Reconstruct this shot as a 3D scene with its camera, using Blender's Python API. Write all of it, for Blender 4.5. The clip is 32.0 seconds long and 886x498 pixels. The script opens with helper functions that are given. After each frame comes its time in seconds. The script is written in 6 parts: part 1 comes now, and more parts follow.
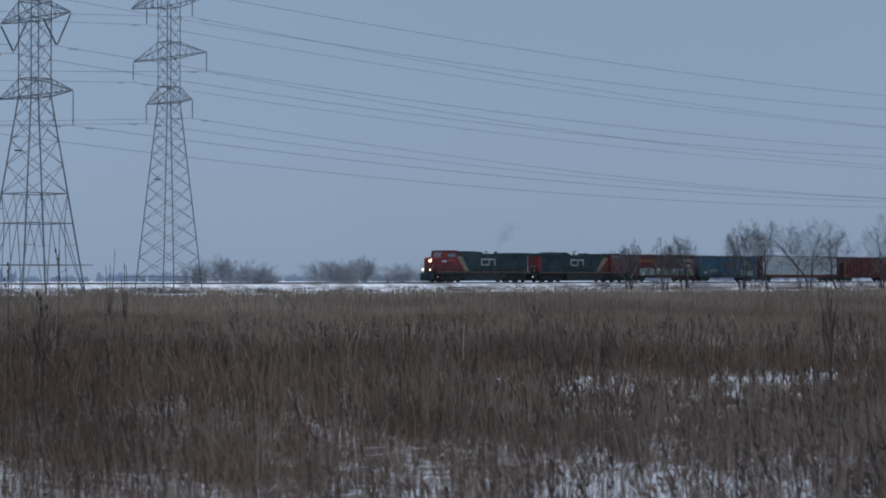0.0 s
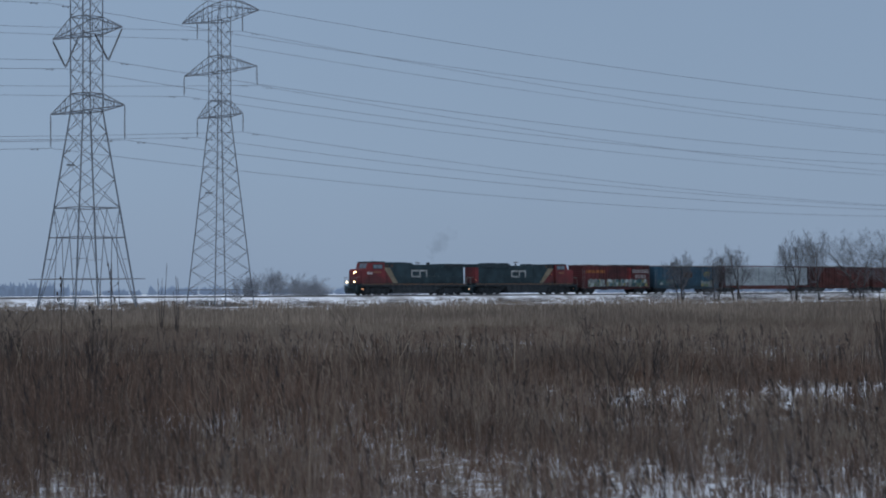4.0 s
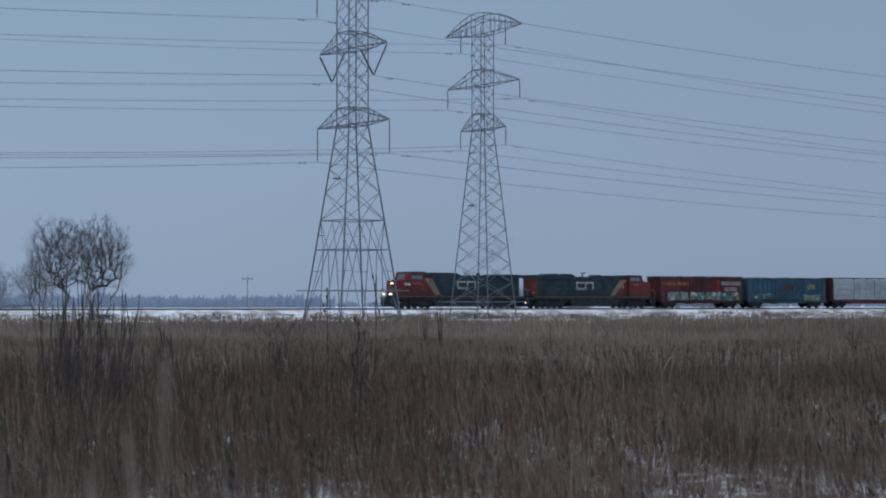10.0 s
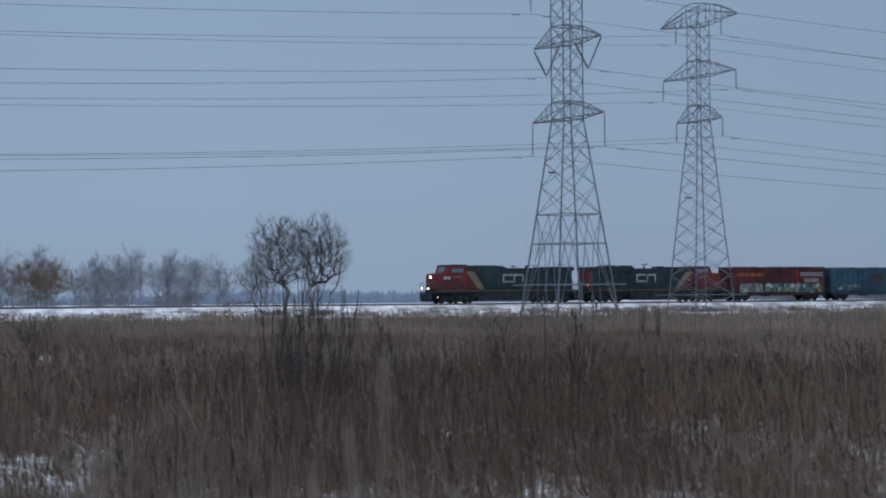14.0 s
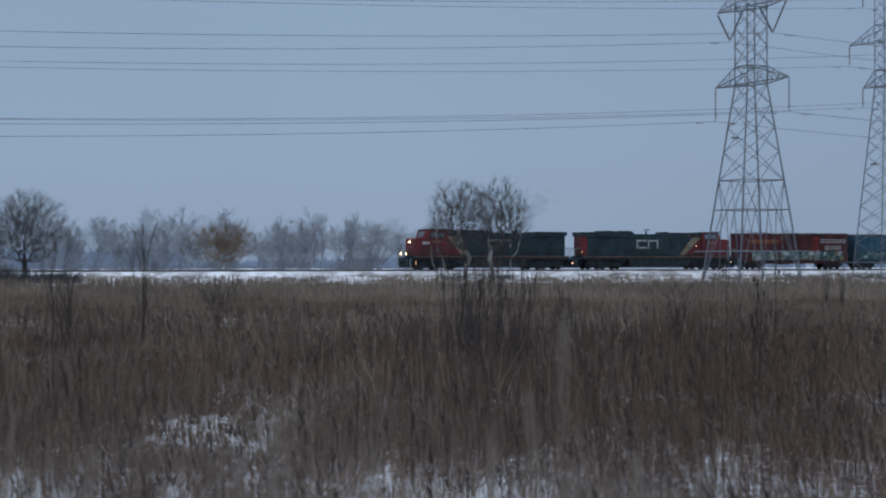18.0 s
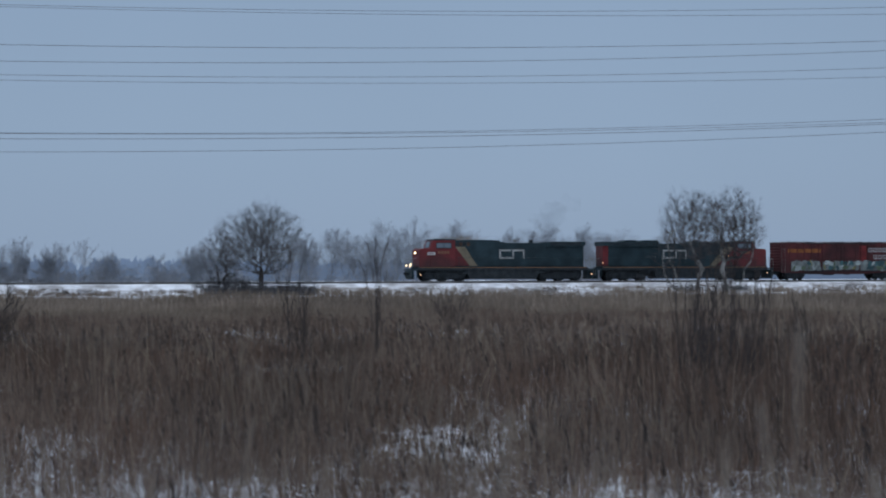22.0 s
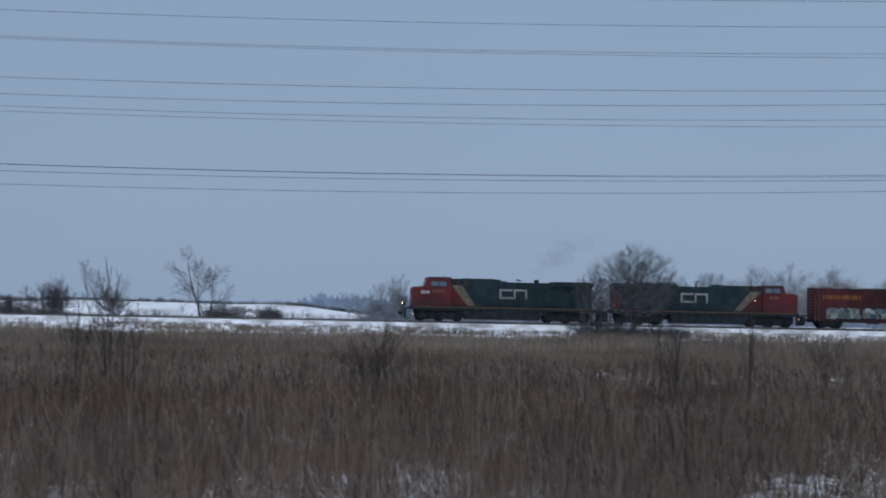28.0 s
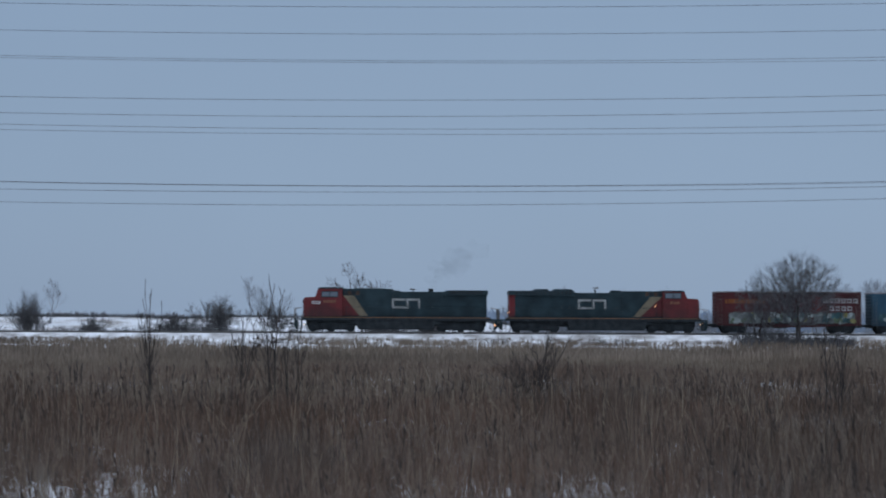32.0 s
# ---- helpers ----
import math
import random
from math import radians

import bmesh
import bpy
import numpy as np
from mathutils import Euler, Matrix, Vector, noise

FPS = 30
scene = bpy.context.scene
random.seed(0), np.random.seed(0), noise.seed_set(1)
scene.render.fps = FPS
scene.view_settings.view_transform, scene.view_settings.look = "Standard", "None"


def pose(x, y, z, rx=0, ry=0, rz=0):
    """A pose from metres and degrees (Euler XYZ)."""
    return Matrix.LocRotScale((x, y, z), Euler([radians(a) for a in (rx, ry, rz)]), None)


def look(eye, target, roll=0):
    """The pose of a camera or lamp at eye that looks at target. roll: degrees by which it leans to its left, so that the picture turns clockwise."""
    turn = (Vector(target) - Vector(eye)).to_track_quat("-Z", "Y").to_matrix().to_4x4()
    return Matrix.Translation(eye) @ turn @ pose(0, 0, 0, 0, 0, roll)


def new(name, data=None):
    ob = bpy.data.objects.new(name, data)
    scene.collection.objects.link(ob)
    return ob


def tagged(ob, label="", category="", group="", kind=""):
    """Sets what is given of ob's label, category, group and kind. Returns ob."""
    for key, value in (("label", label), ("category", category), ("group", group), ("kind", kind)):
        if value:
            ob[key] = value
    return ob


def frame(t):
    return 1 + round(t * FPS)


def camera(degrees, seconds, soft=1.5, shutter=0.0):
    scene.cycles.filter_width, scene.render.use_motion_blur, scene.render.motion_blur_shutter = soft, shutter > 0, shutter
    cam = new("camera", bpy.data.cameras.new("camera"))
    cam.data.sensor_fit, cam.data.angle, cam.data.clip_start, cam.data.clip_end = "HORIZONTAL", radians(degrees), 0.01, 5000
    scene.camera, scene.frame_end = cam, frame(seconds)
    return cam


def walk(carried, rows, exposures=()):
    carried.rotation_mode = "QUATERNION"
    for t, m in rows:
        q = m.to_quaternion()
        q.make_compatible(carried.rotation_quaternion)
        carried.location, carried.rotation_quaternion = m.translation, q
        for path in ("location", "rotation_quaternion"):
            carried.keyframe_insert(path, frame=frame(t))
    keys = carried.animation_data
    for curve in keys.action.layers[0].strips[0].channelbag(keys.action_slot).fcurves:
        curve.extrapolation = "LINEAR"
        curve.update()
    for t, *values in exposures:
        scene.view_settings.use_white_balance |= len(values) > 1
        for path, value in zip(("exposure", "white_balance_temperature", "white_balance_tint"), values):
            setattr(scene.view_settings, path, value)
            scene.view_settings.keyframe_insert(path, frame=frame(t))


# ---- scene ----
H_EYE = 1.75          # lens height over the field
TRACK = 218.6         # distance of the track's middle line from the camera, along +y
RAIL = 1.4            # height of the rail head over the field
cam = camera(24.97, 32.0, soft=1.9, shutter=0.75)
cam.data.dof.use_dof, cam.data.dof.focus_distance, cam.data.dof.aperture_fstop = True, 230.0, 5.0


def aim(t, yaw, pitch, roll):
    """A row of the path: yaw in degrees to the right of +y, pitch up, roll."""
    return t, pose(0, 0, H_EYE, 90 + pitch, 0, -yaw) @ pose(0, 0, 0, 0, 0, roll)


walk(cam, [aim(*r) for r in (
    (0, 43.820, 0.882, -0.044), (0.5, 43.726, 0.923, -0.055), (1, 43.613, 0.949, 0.135), (1.5, 43.371, 0.995, 0.096), 
    (2, 43.217, 1.296, 0.006), (2.5, 42.993, 1.402, 0.008), (3, 42.797, 1.398, 0.089), (3.5, 42.587, 1.261, -0.109), 
    (5.5, 41.611, 1.657, -0.295), (6, 41.178, 1.952, -0.112), (6.5, 40.532, 2.207, 0.040), (7, 39.800, 2.219, -0.043), 
    (7.5, 38.958, 1.944, -0.292), (8, 38.004, 1.880, -0.449), (8.5, 36.895, 1.841, -0.477), (9, 36.013, 1.879, -0.316), 
    (9.5, 35.394, 1.883, -0.283), (10, 34.871, 1.617, -0.020), (10.5, 34.696, 1.376, -0.039), (11, 34.238, 1.066, -0.269), 
    (11.5, 34.665, 0.802, -0.788), (12, 34.827, 1.015, -0.703), (12.5, 34.057, 1.496, -0.927), (13, 31.471, 1.150, 0.200), 
    (13.5, 29.909, 1.171, 0.059), (14, 28.679, 1.474, -0.473), (14.5, 28.336, 1.336, -0.406), (16.5, 26.316, 1.106, 0.299), 
    (17, 25.568, 1.044, 0.040), (17.5, 24.147, 0.755, 0.370), (18, 23.512, 0.499, -0.052), (18.5, 22.208, 0.048, -0.318), 
    (19, 20.626, -0.081, -0.175), (19.5, 19.891, 0.026, -0.443), (20, 19.701, 0.082, -0.553), (20.5, 19.311, 0.230, -0.438), 
    (21, 18.822, 0.236, -0.414), (21.5, 18.109, 0.454, -0.161), (22, 16.899, 0.834, -0.193), (22.5, 16.088, 0.830, -0.098), 
    (23, 15.503, 1.058, 0.031), (23.5, 14.756, 1.103, 0.084), (24, 13.707, 1.228, 0.273), (24.5, 12.587, 1.410, 0.538), 
    (25, 11.493, 1.532, 0.680), (25.5, 10.970, 1.621, 0.763), (27.5, 7.321, 1.909, 1.404), (28, 6.222, 1.969, 1.103), 
    (28.5, 5.148, 2.029, 1.047), (29, 3.884, 2.142, 0.859), (29.5, 2.756, 2.087, 0.796), (30, 2.338, 2.125, 0.648), 
    (30.5, 2.093, 2.214, 0.615), (31, 1.790, 2.398, 0.751), (31.5, 1.740, 2.405, 0.545), (32, 1.640, 2.284, 0.237))])

# ---- light: an overcast winter dusk ----
world = bpy.data.worlds.new("overcast_sky")
scene.world = world
world.use_nodes = True
wn, wl = world.node_tree.nodes, world.node_tree.links
wn.clear()
w_out, w_bg = wn.new("ShaderNodeOutputWorld"), wn.new("ShaderNodeBackground")
w_sky = wn.new("ShaderNodeTexSky")
w_sky.sky_type, w_sky.sun_disc = "NISHITA", False
w_sky.sun_elevation, w_sky.sun_rotation = radians(6), radians(200)
w_co, w_sep, w_ramp = wn.new("ShaderNodeTexCoord"), wn.new("ShaderNodeSeparateXYZ"), wn.new("ShaderNodeValToRGB")
w_noise, w_add = wn.new("ShaderNodeTexNoise"), wn.new("ShaderNodeMixRGB")
w_noise.inputs["Scale"].default_value, w_noise.inputs["Detail"].default_value = 2.2, 4
w_cloud = wn.new("ShaderNodeMixRGB")
w_cloud.blend_type, w_cloud.inputs[0].default_value = "OVERLAY", 0.12
w_add.blend_type, w_add.inputs[0].default_value = "ADD", 0.004
for k, (at, c) in enumerate(((0.0, (0.241, 0.326, 0.458)), (0.06, (0.246, 0.340, 0.481)), (0.22, (0.231, 0.325, 0.471)), (1.0, (0.62, 0.72, 0.88)))):
    e = w_ramp.color_ramp.elements[k] if k < 2 else w_ramp.color_ramp.elements.new(at)
    e.position, e.color = at, (*c, 1)
wl.new(w_co.outputs["Generated"], w_sep.inputs[0])
wl.new(w_sep.outputs["Z"], w_ramp.inputs[0])
wl.new(w_co.outputs["Generated"], w_noise.inputs["Vector"])
wl.new(w_ramp.outputs[0], w_cloud.inputs[1])
wl.new(w_noise.outputs["Fac"], w_cloud.inputs[2])
w_dot, w_side, w_gain = wn.new("ShaderNodeVectorMath"), wn.new("ShaderNodeMapRange"), wn.new("ShaderNodeMixRGB")
w_dot.operation, w_dot.inputs[1].default_value = "DOT_PRODUCT", (0.14, 0.99, 0.0)
w_side.inputs[1].default_value, w_side.inputs[2].default_value, w_side.inputs[3].default_value, w_side.inputs[4].default_value = 0.80, 1.0, 0.95, 1.06
w_gain.blend_type, w_gain.inputs[0].default_value = "MULTIPLY", 1.0
wl.new(w_co.outputs["Generated"], w_dot.inputs[0])
wl.new(w_dot.outputs["Value"], w_side.inputs[0])
wl.new(w_side.outputs[0], w_gain.inputs[2])
wl.new(w_cloud.outputs[0], w_gain.inputs[1])
wl.new(w_gain.outputs[0], w_add.inputs[1])
wl.new(w_sky.outputs[0], w_add.inputs[2])
wl.new(w_add.outputs[0], w_bg.inputs["Color"])
wl.new(w_bg.outputs[0], w_out.inputs[0])
sun = new("sun", bpy.data.lights.new("sun", "SUN"))
sun.data.energy, sun.data.angle, sun.data.color = 0.7, radians(40), (0.92, 0.95, 1.0)
sun.matrix_world = look((0, 40, 160), (0, 60, 0))


# ---- materials ----
def mat(name, color, rough=0.8, vary=0.25, scale=3.0, fine=40.0, metal=0.0, bump=0.0, tint=None, island=0.0, glow=0.0, rand=0.0, grime=0.0):
    """A node material: base colour with coarse and fine variation; island and rand: how far pieces differ from each other."""
    m = bpy.data.materials.new(name)
    m.use_nodes = True
    n, l = m.node_tree.nodes, m.node_tree.links
    b = n["Principled BSDF"]
    b.inputs["Roughness"].default_value, b.inputs["Metallic"].default_value = rough, metal
    if rough > 0.6:
        b.inputs["Specular IOR Level"].default_value = 0.25
    co = n.new("ShaderNodeTexCoord")
    n1, n2, mx, mx2 = n.new("ShaderNodeTexNoise"), n.new("ShaderNodeTexNoise"), n.new("ShaderNodeMixRGB"), n.new("ShaderNodeMixRGB")
    n1.inputs["Scale"].default_value, n1.inputs["Detail"].default_value = scale, 5
    n2.inputs["Scale"].default_value, n2.inputs["Detail"].default_value = fine, 3
    for q in (n1, n2):
        l.new(co.outputs["Object"], q.inputs["Vector"])
    dark = tint or tuple(c * (1 - vary) for c in color)
    mx.inputs[1].default_value, mx.inputs[2].default_value = (*dark, 1), (*[min(1, c * (1 + vary * 0.5)) for c in color], 1)
    rp = n.new("ShaderNodeMapRange")
    rp.inputs[1].default_value, rp.inputs[2].default_value = 0.35, 0.65
    l.new(n1.outputs["Fac"], rp.inputs[0])
    l.new(rp.outputs[0], mx.inputs[0])
    mx2.blend_type, mx2.inputs[0].default_value = "OVERLAY", min(1, vary)
    l.new(mx.outputs[0], mx2.inputs[1])
    l.new(n2.outputs["Fac"], mx2.inputs[2])
    last = mx2.outputs[0]
    if island or rand:
        g = n.new("ShaderNodeNewGeometry") if island else n.new("ShaderNodeObjectInfo")
        hs, mr = n.new("ShaderNodeHueSaturation"), n.new("ShaderNodeMapRange")
        k = island or rand
        mr.inputs[3].default_value, mr.inputs[4].default_value = 1 - k, 1 + k
        l.new(g.outputs["Random Per Island"] if island else g.outputs["Random"], mr.inputs[0])
        l.new(mr.outputs[0], hs.inputs["Value"])
        l.new(last, hs.inputs["Color"])
        last = hs.outputs[0]
    if grime:
        sp, ad, gr, gm = n.new("ShaderNodeSeparateXYZ"), n.new("ShaderNodeMath"), n.new("ShaderNodeMapRange"), n.new("ShaderNodeMixRGB")
        l.new(co.outputs["Object"], sp.inputs[0])
        ad.operation = "MULTIPLY_ADD"
        l.new(n1.outputs["Fac"], ad.inputs[0])
        ad.inputs[1].default_value = 1.8
        l.new(sp.outputs["Z"], ad.inputs[2])
        gr.inputs[1].default_value, gr.inputs[2].default_value, gr.inputs[3].default_value, gr.inputs[4].default_value = 2.2, 3.7, grime, 0.0
        l.new(ad.outputs[0], gr.inputs[0])
        l.new(gr.outputs[0], gm.inputs[0])
        l.new(last, gm.inputs[1])
        gm.inputs[2].default_value = (0.030, 0.028, 0.028, 1)
        last = gm.outputs[0]
    l.new(last, b.inputs["Base Color"])
    if bump:
        bp = n.new("ShaderNodeBump")
        bp.inputs["Strength"].default_value, bp.inputs["Distance"].default_value = bump, 0.03
        l.new(n2.outputs["Fac"], bp.inputs["Height"])
        l.new(bp.outputs[0], b.inputs["Normal"])
    # emission: lit lamps, and the haze painted over the distant woods
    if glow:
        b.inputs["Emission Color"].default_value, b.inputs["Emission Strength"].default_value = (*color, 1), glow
    return m


M = dict(
    red=mat("red_paint", (0.145, 0.024, 0.026), 0.65, 0.45, 0.5, 20, tint=(0.10, 0.024, 0.025), grime=0.75),
    # black paint, raised slightly so its colour includes the veil of haze
    black=mat("black_paint", (0.021, 0.041, 0.049), 0.62, 0.35, 0.7, 25),
    tan=mat("sand_stripe", (0.19, 0.155, 0.10), 0.6, 0.35, 0.8, 12),
    yellow=mat("sill_stripe", (0.235, 0.115, 0.05), 0.5, 0.25, 1, 20),
    white=mat("white_paint", (0.62, 0.62, 0.60), 0.5, 0.2, 2, 30),
    # grimy underframe colour, also raised to include the haze
    under=mat("underframe_grime", (0.031, 0.037, 0.041), 0.85, 0.4, 1.5, 15),
    steel=mat("worn_steel", (0.20, 0.19, 0.18), 0.4, 0.3, 4, 30, metal=0.8),
    glass=mat("cab_glass", (0.15, 0.18, 0.21), 0.08, 0.1, 1, 5),
    oxide=mat("oxide_red_boxcar", (0.098, 0.025, 0.026), 0.85, 0.5, 0.35, 9, tint=(0.050, 0.020, 0.021), grime=0.45),
    oxide2=mat("oxide_panel", (0.19, 0.028, 0.028), 0.75, 0.3, 0.8, 9),
    rustdark=mat("rusty_grille", (0.085, 0.050, 0.036), 0.85, 0.4, 1.2, 12),
    rust=mat("rust_patch", (0.24, 0.085, 0.03), 0.85, 0.4, 1.2, 12),
    blue=mat("blue_boxcar", (0.036, 0.088, 0.128), 0.8, 0.4, 0.4, 9, tint=(0.022, 0.058, 0.088), grime=0.4),
    brown=mat("brown_boxcar", (0.085, 0.030, 0.026), 0.8, 0.4, 0.6, 9),
    wrap=mat("lumber_wrap", (0.31, 0.35, 0.365), 0.5, 0.2, 0.9, 6, rand=0.08),
    paintpale=mat("graffiti_pale", (0.26, 0.295, 0.285), 0.7, 0.35, 1.6, 8, rand=0.4),
    paintdull=mat("graffiti_fill", (0.175, 0.195, 0.190), 0.75, 0.5, 1.2, 8),
    paintteal=mat("graffiti_teal", (0.055, 0.115, 0.125), 0.7, 0.35, 1.6, 8, rand=0.3),
    paintgreen=mat("graffiti_green", (0.10, 0.135, 0.085), 0.7, 0.35, 1.6, 8, rand=0.3),
    letter=mat("stencil_lettering", (0.38, 0.355, 0.355), 0.7, 0.3, 2, 20),
    paintgold=mat("graffiti_gold", (0.24, 0.22, 0.09), 0.7, 0.35, 2.5, 8),
    galv=mat("galvanised_steel", (0.145, 0.163, 0.185), 0.55, 0.25, 0.4, 8, metal=0.3),
    wire=mat("aluminium_cable", (0.10, 0.11, 0.12), 0.6, 0.15, 0.2, 2, metal=0.3),
    insul=mat("insulator_porcelain", (0.05, 0.05, 0.055), 0.3, 0.2, 3, 20),
    bark=mat("dark_bark", (0.060, 0.050, 0.045), 0.9, 0.35, 2, 18),
    palebark=mat("pale_bark", (0.26, 0.245, 0.225), 0.85, 0.45, 1.2, 10, tint=(0.08, 0.08, 0.075)),
    twig=mat("bare_twigs", (0.070, 0.064, 0.065), 0.9, 0.3, 1, 12, island=0.3),
    # dark twigs made lighter: a thin haze is mixed into their colour
    hazetwig=mat("haze_lifted_twigs", (0.116, 0.114, 0.120), 0.9, 0.3, 1, 12, island=0.3),
    # twigs beyond the track: pale blue-grey holds the haze of distance
    fartwig=mat("haze_grey_twigs", (0.29, 0.305, 0.335), 0.9, 0.25, 0.3, 5, island=0.25),
    willow=mat("orange_willow_twigs", (0.25, 0.185, 0.135), 0.9, 0.25, 0.5, 5, island=0.35),
    # haze is painted here: blue colour plus a glow in place of airlight
    farwood=mat("distant_wood_haze", (0.118, 0.163, 0.238), 0.95, 0.15, 0.02, 0.3, glow=0.75),
    grass=mat("dry_grass", (0.216, 0.166, 0.130), 0.9, 0.3, 0.30, 1.5, tint=(0.105, 0.064, 0.045), island=0.26),
    straw=mat("straw_tufts", (0.250, 0.205, 0.163), 0.9, 0.3, 0.45, 2.5, tint=(0.165, 0.132, 0.106), island=0.35),
    tawny=mat("tawny_tufts", (0.178, 0.138, 0.111), 0.9, 0.3, 0.4, 2.5, tint=(0.112, 0.083, 0.067), island=0.35),
    russet=mat("russet_weeds", (0.150, 0.092, 0.064), 0.95, 0.35, 0.4, 2.5, tint=(0.092, 0.061, 0.047), island=0.4),
    midgrass=mat("tawny_middle_grass", (0.212, 0.168, 0.132), 0.9, 0.3, 0.12, 0.9, tint=(0.145, 0.108, 0.082), island=0.14),
    midstraw=mat("straw_middle_grass", (0.255, 0.208, 0.162), 0.9, 0.3, 0.12, 0.9, tint=(0.19, 0.148, 0.110), island=0.14),
    midrusset=mat("russet_middle_weeds", (0.142, 0.097, 0.072), 0.95, 0.3, 0.15, 1.0, tint=(0.100, 0.070, 0.054), island=0.15),
    palegrass=mat("pale_dry_stalks", (0.44, 0.36, 0.26), 0.9, 0.25, 0.2, 4, island=0.35),
    fargrass=mat("tawny_far_grass", (0.265, 0.212, 0.165), 0.9, 0.3, 0.06, 1.5, tint=(0.165, 0.128, 0.102), island=0.3),
    litter=mat("fallen_litter", (0.16, 0.100, 0.068), 0.95, 0.3, 0.2, 3, tint=(0.10, 0.064, 0.047), island=0.3),
    weed=mat("dark_weed_stems", (0.060, 0.049, 0.045), 0.9, 0.3, 2, 15, island=0.3),
    tie=mat("tarred_sleeper", (0.05, 0.042, 0.036), 0.9, 0.3, 2, 12, rand=0.3),
    lamp=mat("lit_headlight", (1.0, 0.70, 0.38), 0.4, 0.0, glow=10),
    number=mat("gold_number", (0.20, 0.085, 0.045), 0.6, 0.3, 2, 20),
    amber=mat("lit_marker", (1.0, 0.45, 0.22), 0.4, 0.0, glow=4.0),
    smoke=mat("exhaust_soot", (0.10, 0.10, 0.11), 1.0, 0.2, 1, 3),
)


def ground_material():
    m = bpy.data.materials.new("snowy_field_soil")
    m.use_nodes = True
    n, l = m.node_tree.nodes, m.node_tree.links
    b = n["Principled BSDF"]
    b.inputs["Roughness"].default_value = 0.85
    co = n.new("ShaderNodeTexCoord")
    tex = []
    for s, d in ((0.09, 5), (5.0, 5), (24.0, 3)):
        q = n.new("ShaderNodeTexNoise")
        q.inputs["Scale"].default_value, q.inputs["Detail"].default_value = s, d
        l.new(co.outputs["Object"], q.inputs["Vector"])
        tex.append(q)
    add, rp = n.new("ShaderNodeMath"), n.new("ShaderNodeMapRange")
    add.operation = "ADD"
    l.new(tex[0].outputs["Fac"], add.inputs[0])
    l.new(tex[1].outputs["Fac"], add.inputs[1])
    rp.inputs[1].default_value, rp.inputs[2].default_value = 0.80, 0.98
    l.new(add.outputs[0], rp.inputs[0])
    mx = n.new("ShaderNodeMixRGB")
    mx.inputs[1].default_value, mx.inputs[2].default_value = (0.17, 0.125, 0.095, 1), (0.78, 0.81, 0.86, 1)
    l.new(rp.outputs[0], mx.inputs[0])
    ov = n.new("ShaderNodeMixRGB")
    ov.blend_type, ov.inputs[0].default_value = "OVERLAY", 0.25
    l.new(mx.outputs[0], ov.inputs[1])
    l.new(tex[2].outputs["Fac"], ov.inputs[2])
    l.new(ov.outputs[0], b.inputs["Base Color"])
    bp = n.new("ShaderNodeBump")
    bp.inputs["Strength"].default_value, bp.inputs["Distance"].default_value = 0.5, 0.08
    l.new(tex[1].outputs["Fac"], bp.inputs["Height"])
    l.new(bp.outputs[0], b.inputs["Normal"])
    return m


M["ground"] = ground_material()


# ---- building helpers ----
def mesh_from(name, verts, faces, material):
    me = bpy.data.meshes.new(name)
    me.from_pydata(verts, [], faces)
    me.materials.append(material)
    me.update()
    return me


def soup(name, co, quads, material, sides=4):
    """A mesh from arrays of corners and of faces that all have the same number of sides."""
    me = bpy.data.meshes.new(name)
    co, quads = np.ascontiguousarray(co, np.float32), np.ascontiguousarray(quads, np.int32)
    me.vertices.add(len(co))
    me.vertices.foreach_set("co", co.ravel())
    me.loops.add(quads.size)
    me.loops.foreach_set("vertex_index", quads.ravel())
    me.polygons.add(len(quads))
    me.polygons.foreach_set("loop_start", np.arange(0, quads.size, sides, dtype=np.int32))
    me.materials.append(material)
    me.update(calc_edges=True)
    return me


def thing(name, label, category, group="", at=(0, 0, 0), turn=0, kind=""):
    ob = new(name)
    ob.empty_display_size = 0.2
    ob.matrix_basis = pose(*at, 0, 0, turn)
    return tagged(ob, label, category, group, kind)


def part(name, bm, material, parent, label="", smooth=False):
    me = bpy.data.meshes.new(name)
    bm.to_mesh(me)
    bm.free()
    me.materials.append(material)
    if smooth:
        me.polygons.foreach_set("use_smooth", [True] * len(me.polygons))
    ob = new(name, me)
    ob.parent = parent
    return tagged(ob, label)


def again(ob, x=0, y=0, z=0, turn=0):
    """Another part on the same mesh, under the same thing, at its own place."""
    c = ob.copy()
    scene.collection.objects.link(c)
    c.matrix_basis = pose(x, y, z, 0, 0, turn)
    return c


def box(bm, x0, x1, y0, y1, z0, z1, bevel=0.0):
    v = [bm.verts.new(p) for p in ((x0, y0, z0), (x1, y0, z0), (x1, y1, z0), (x0, y1, z0), (x0, y0, z1), (x1, y0, z1), (x1, y1, z1), (x0, y1, z1))]
    f = [bm.faces.new([v[i] for i in q]) for q in ((3, 2, 1, 0), (4, 5, 6, 7), (0, 1, 5, 4), (1, 2, 6, 5), (2, 3, 7, 6), (3, 0, 4, 7))]
    if bevel:
        bmesh.ops.bevel(bm, geom=list({e for q in f for e in q.edges}), offset=bevel, segments=2, affect="EDGES", profile=0.6)
    return bm


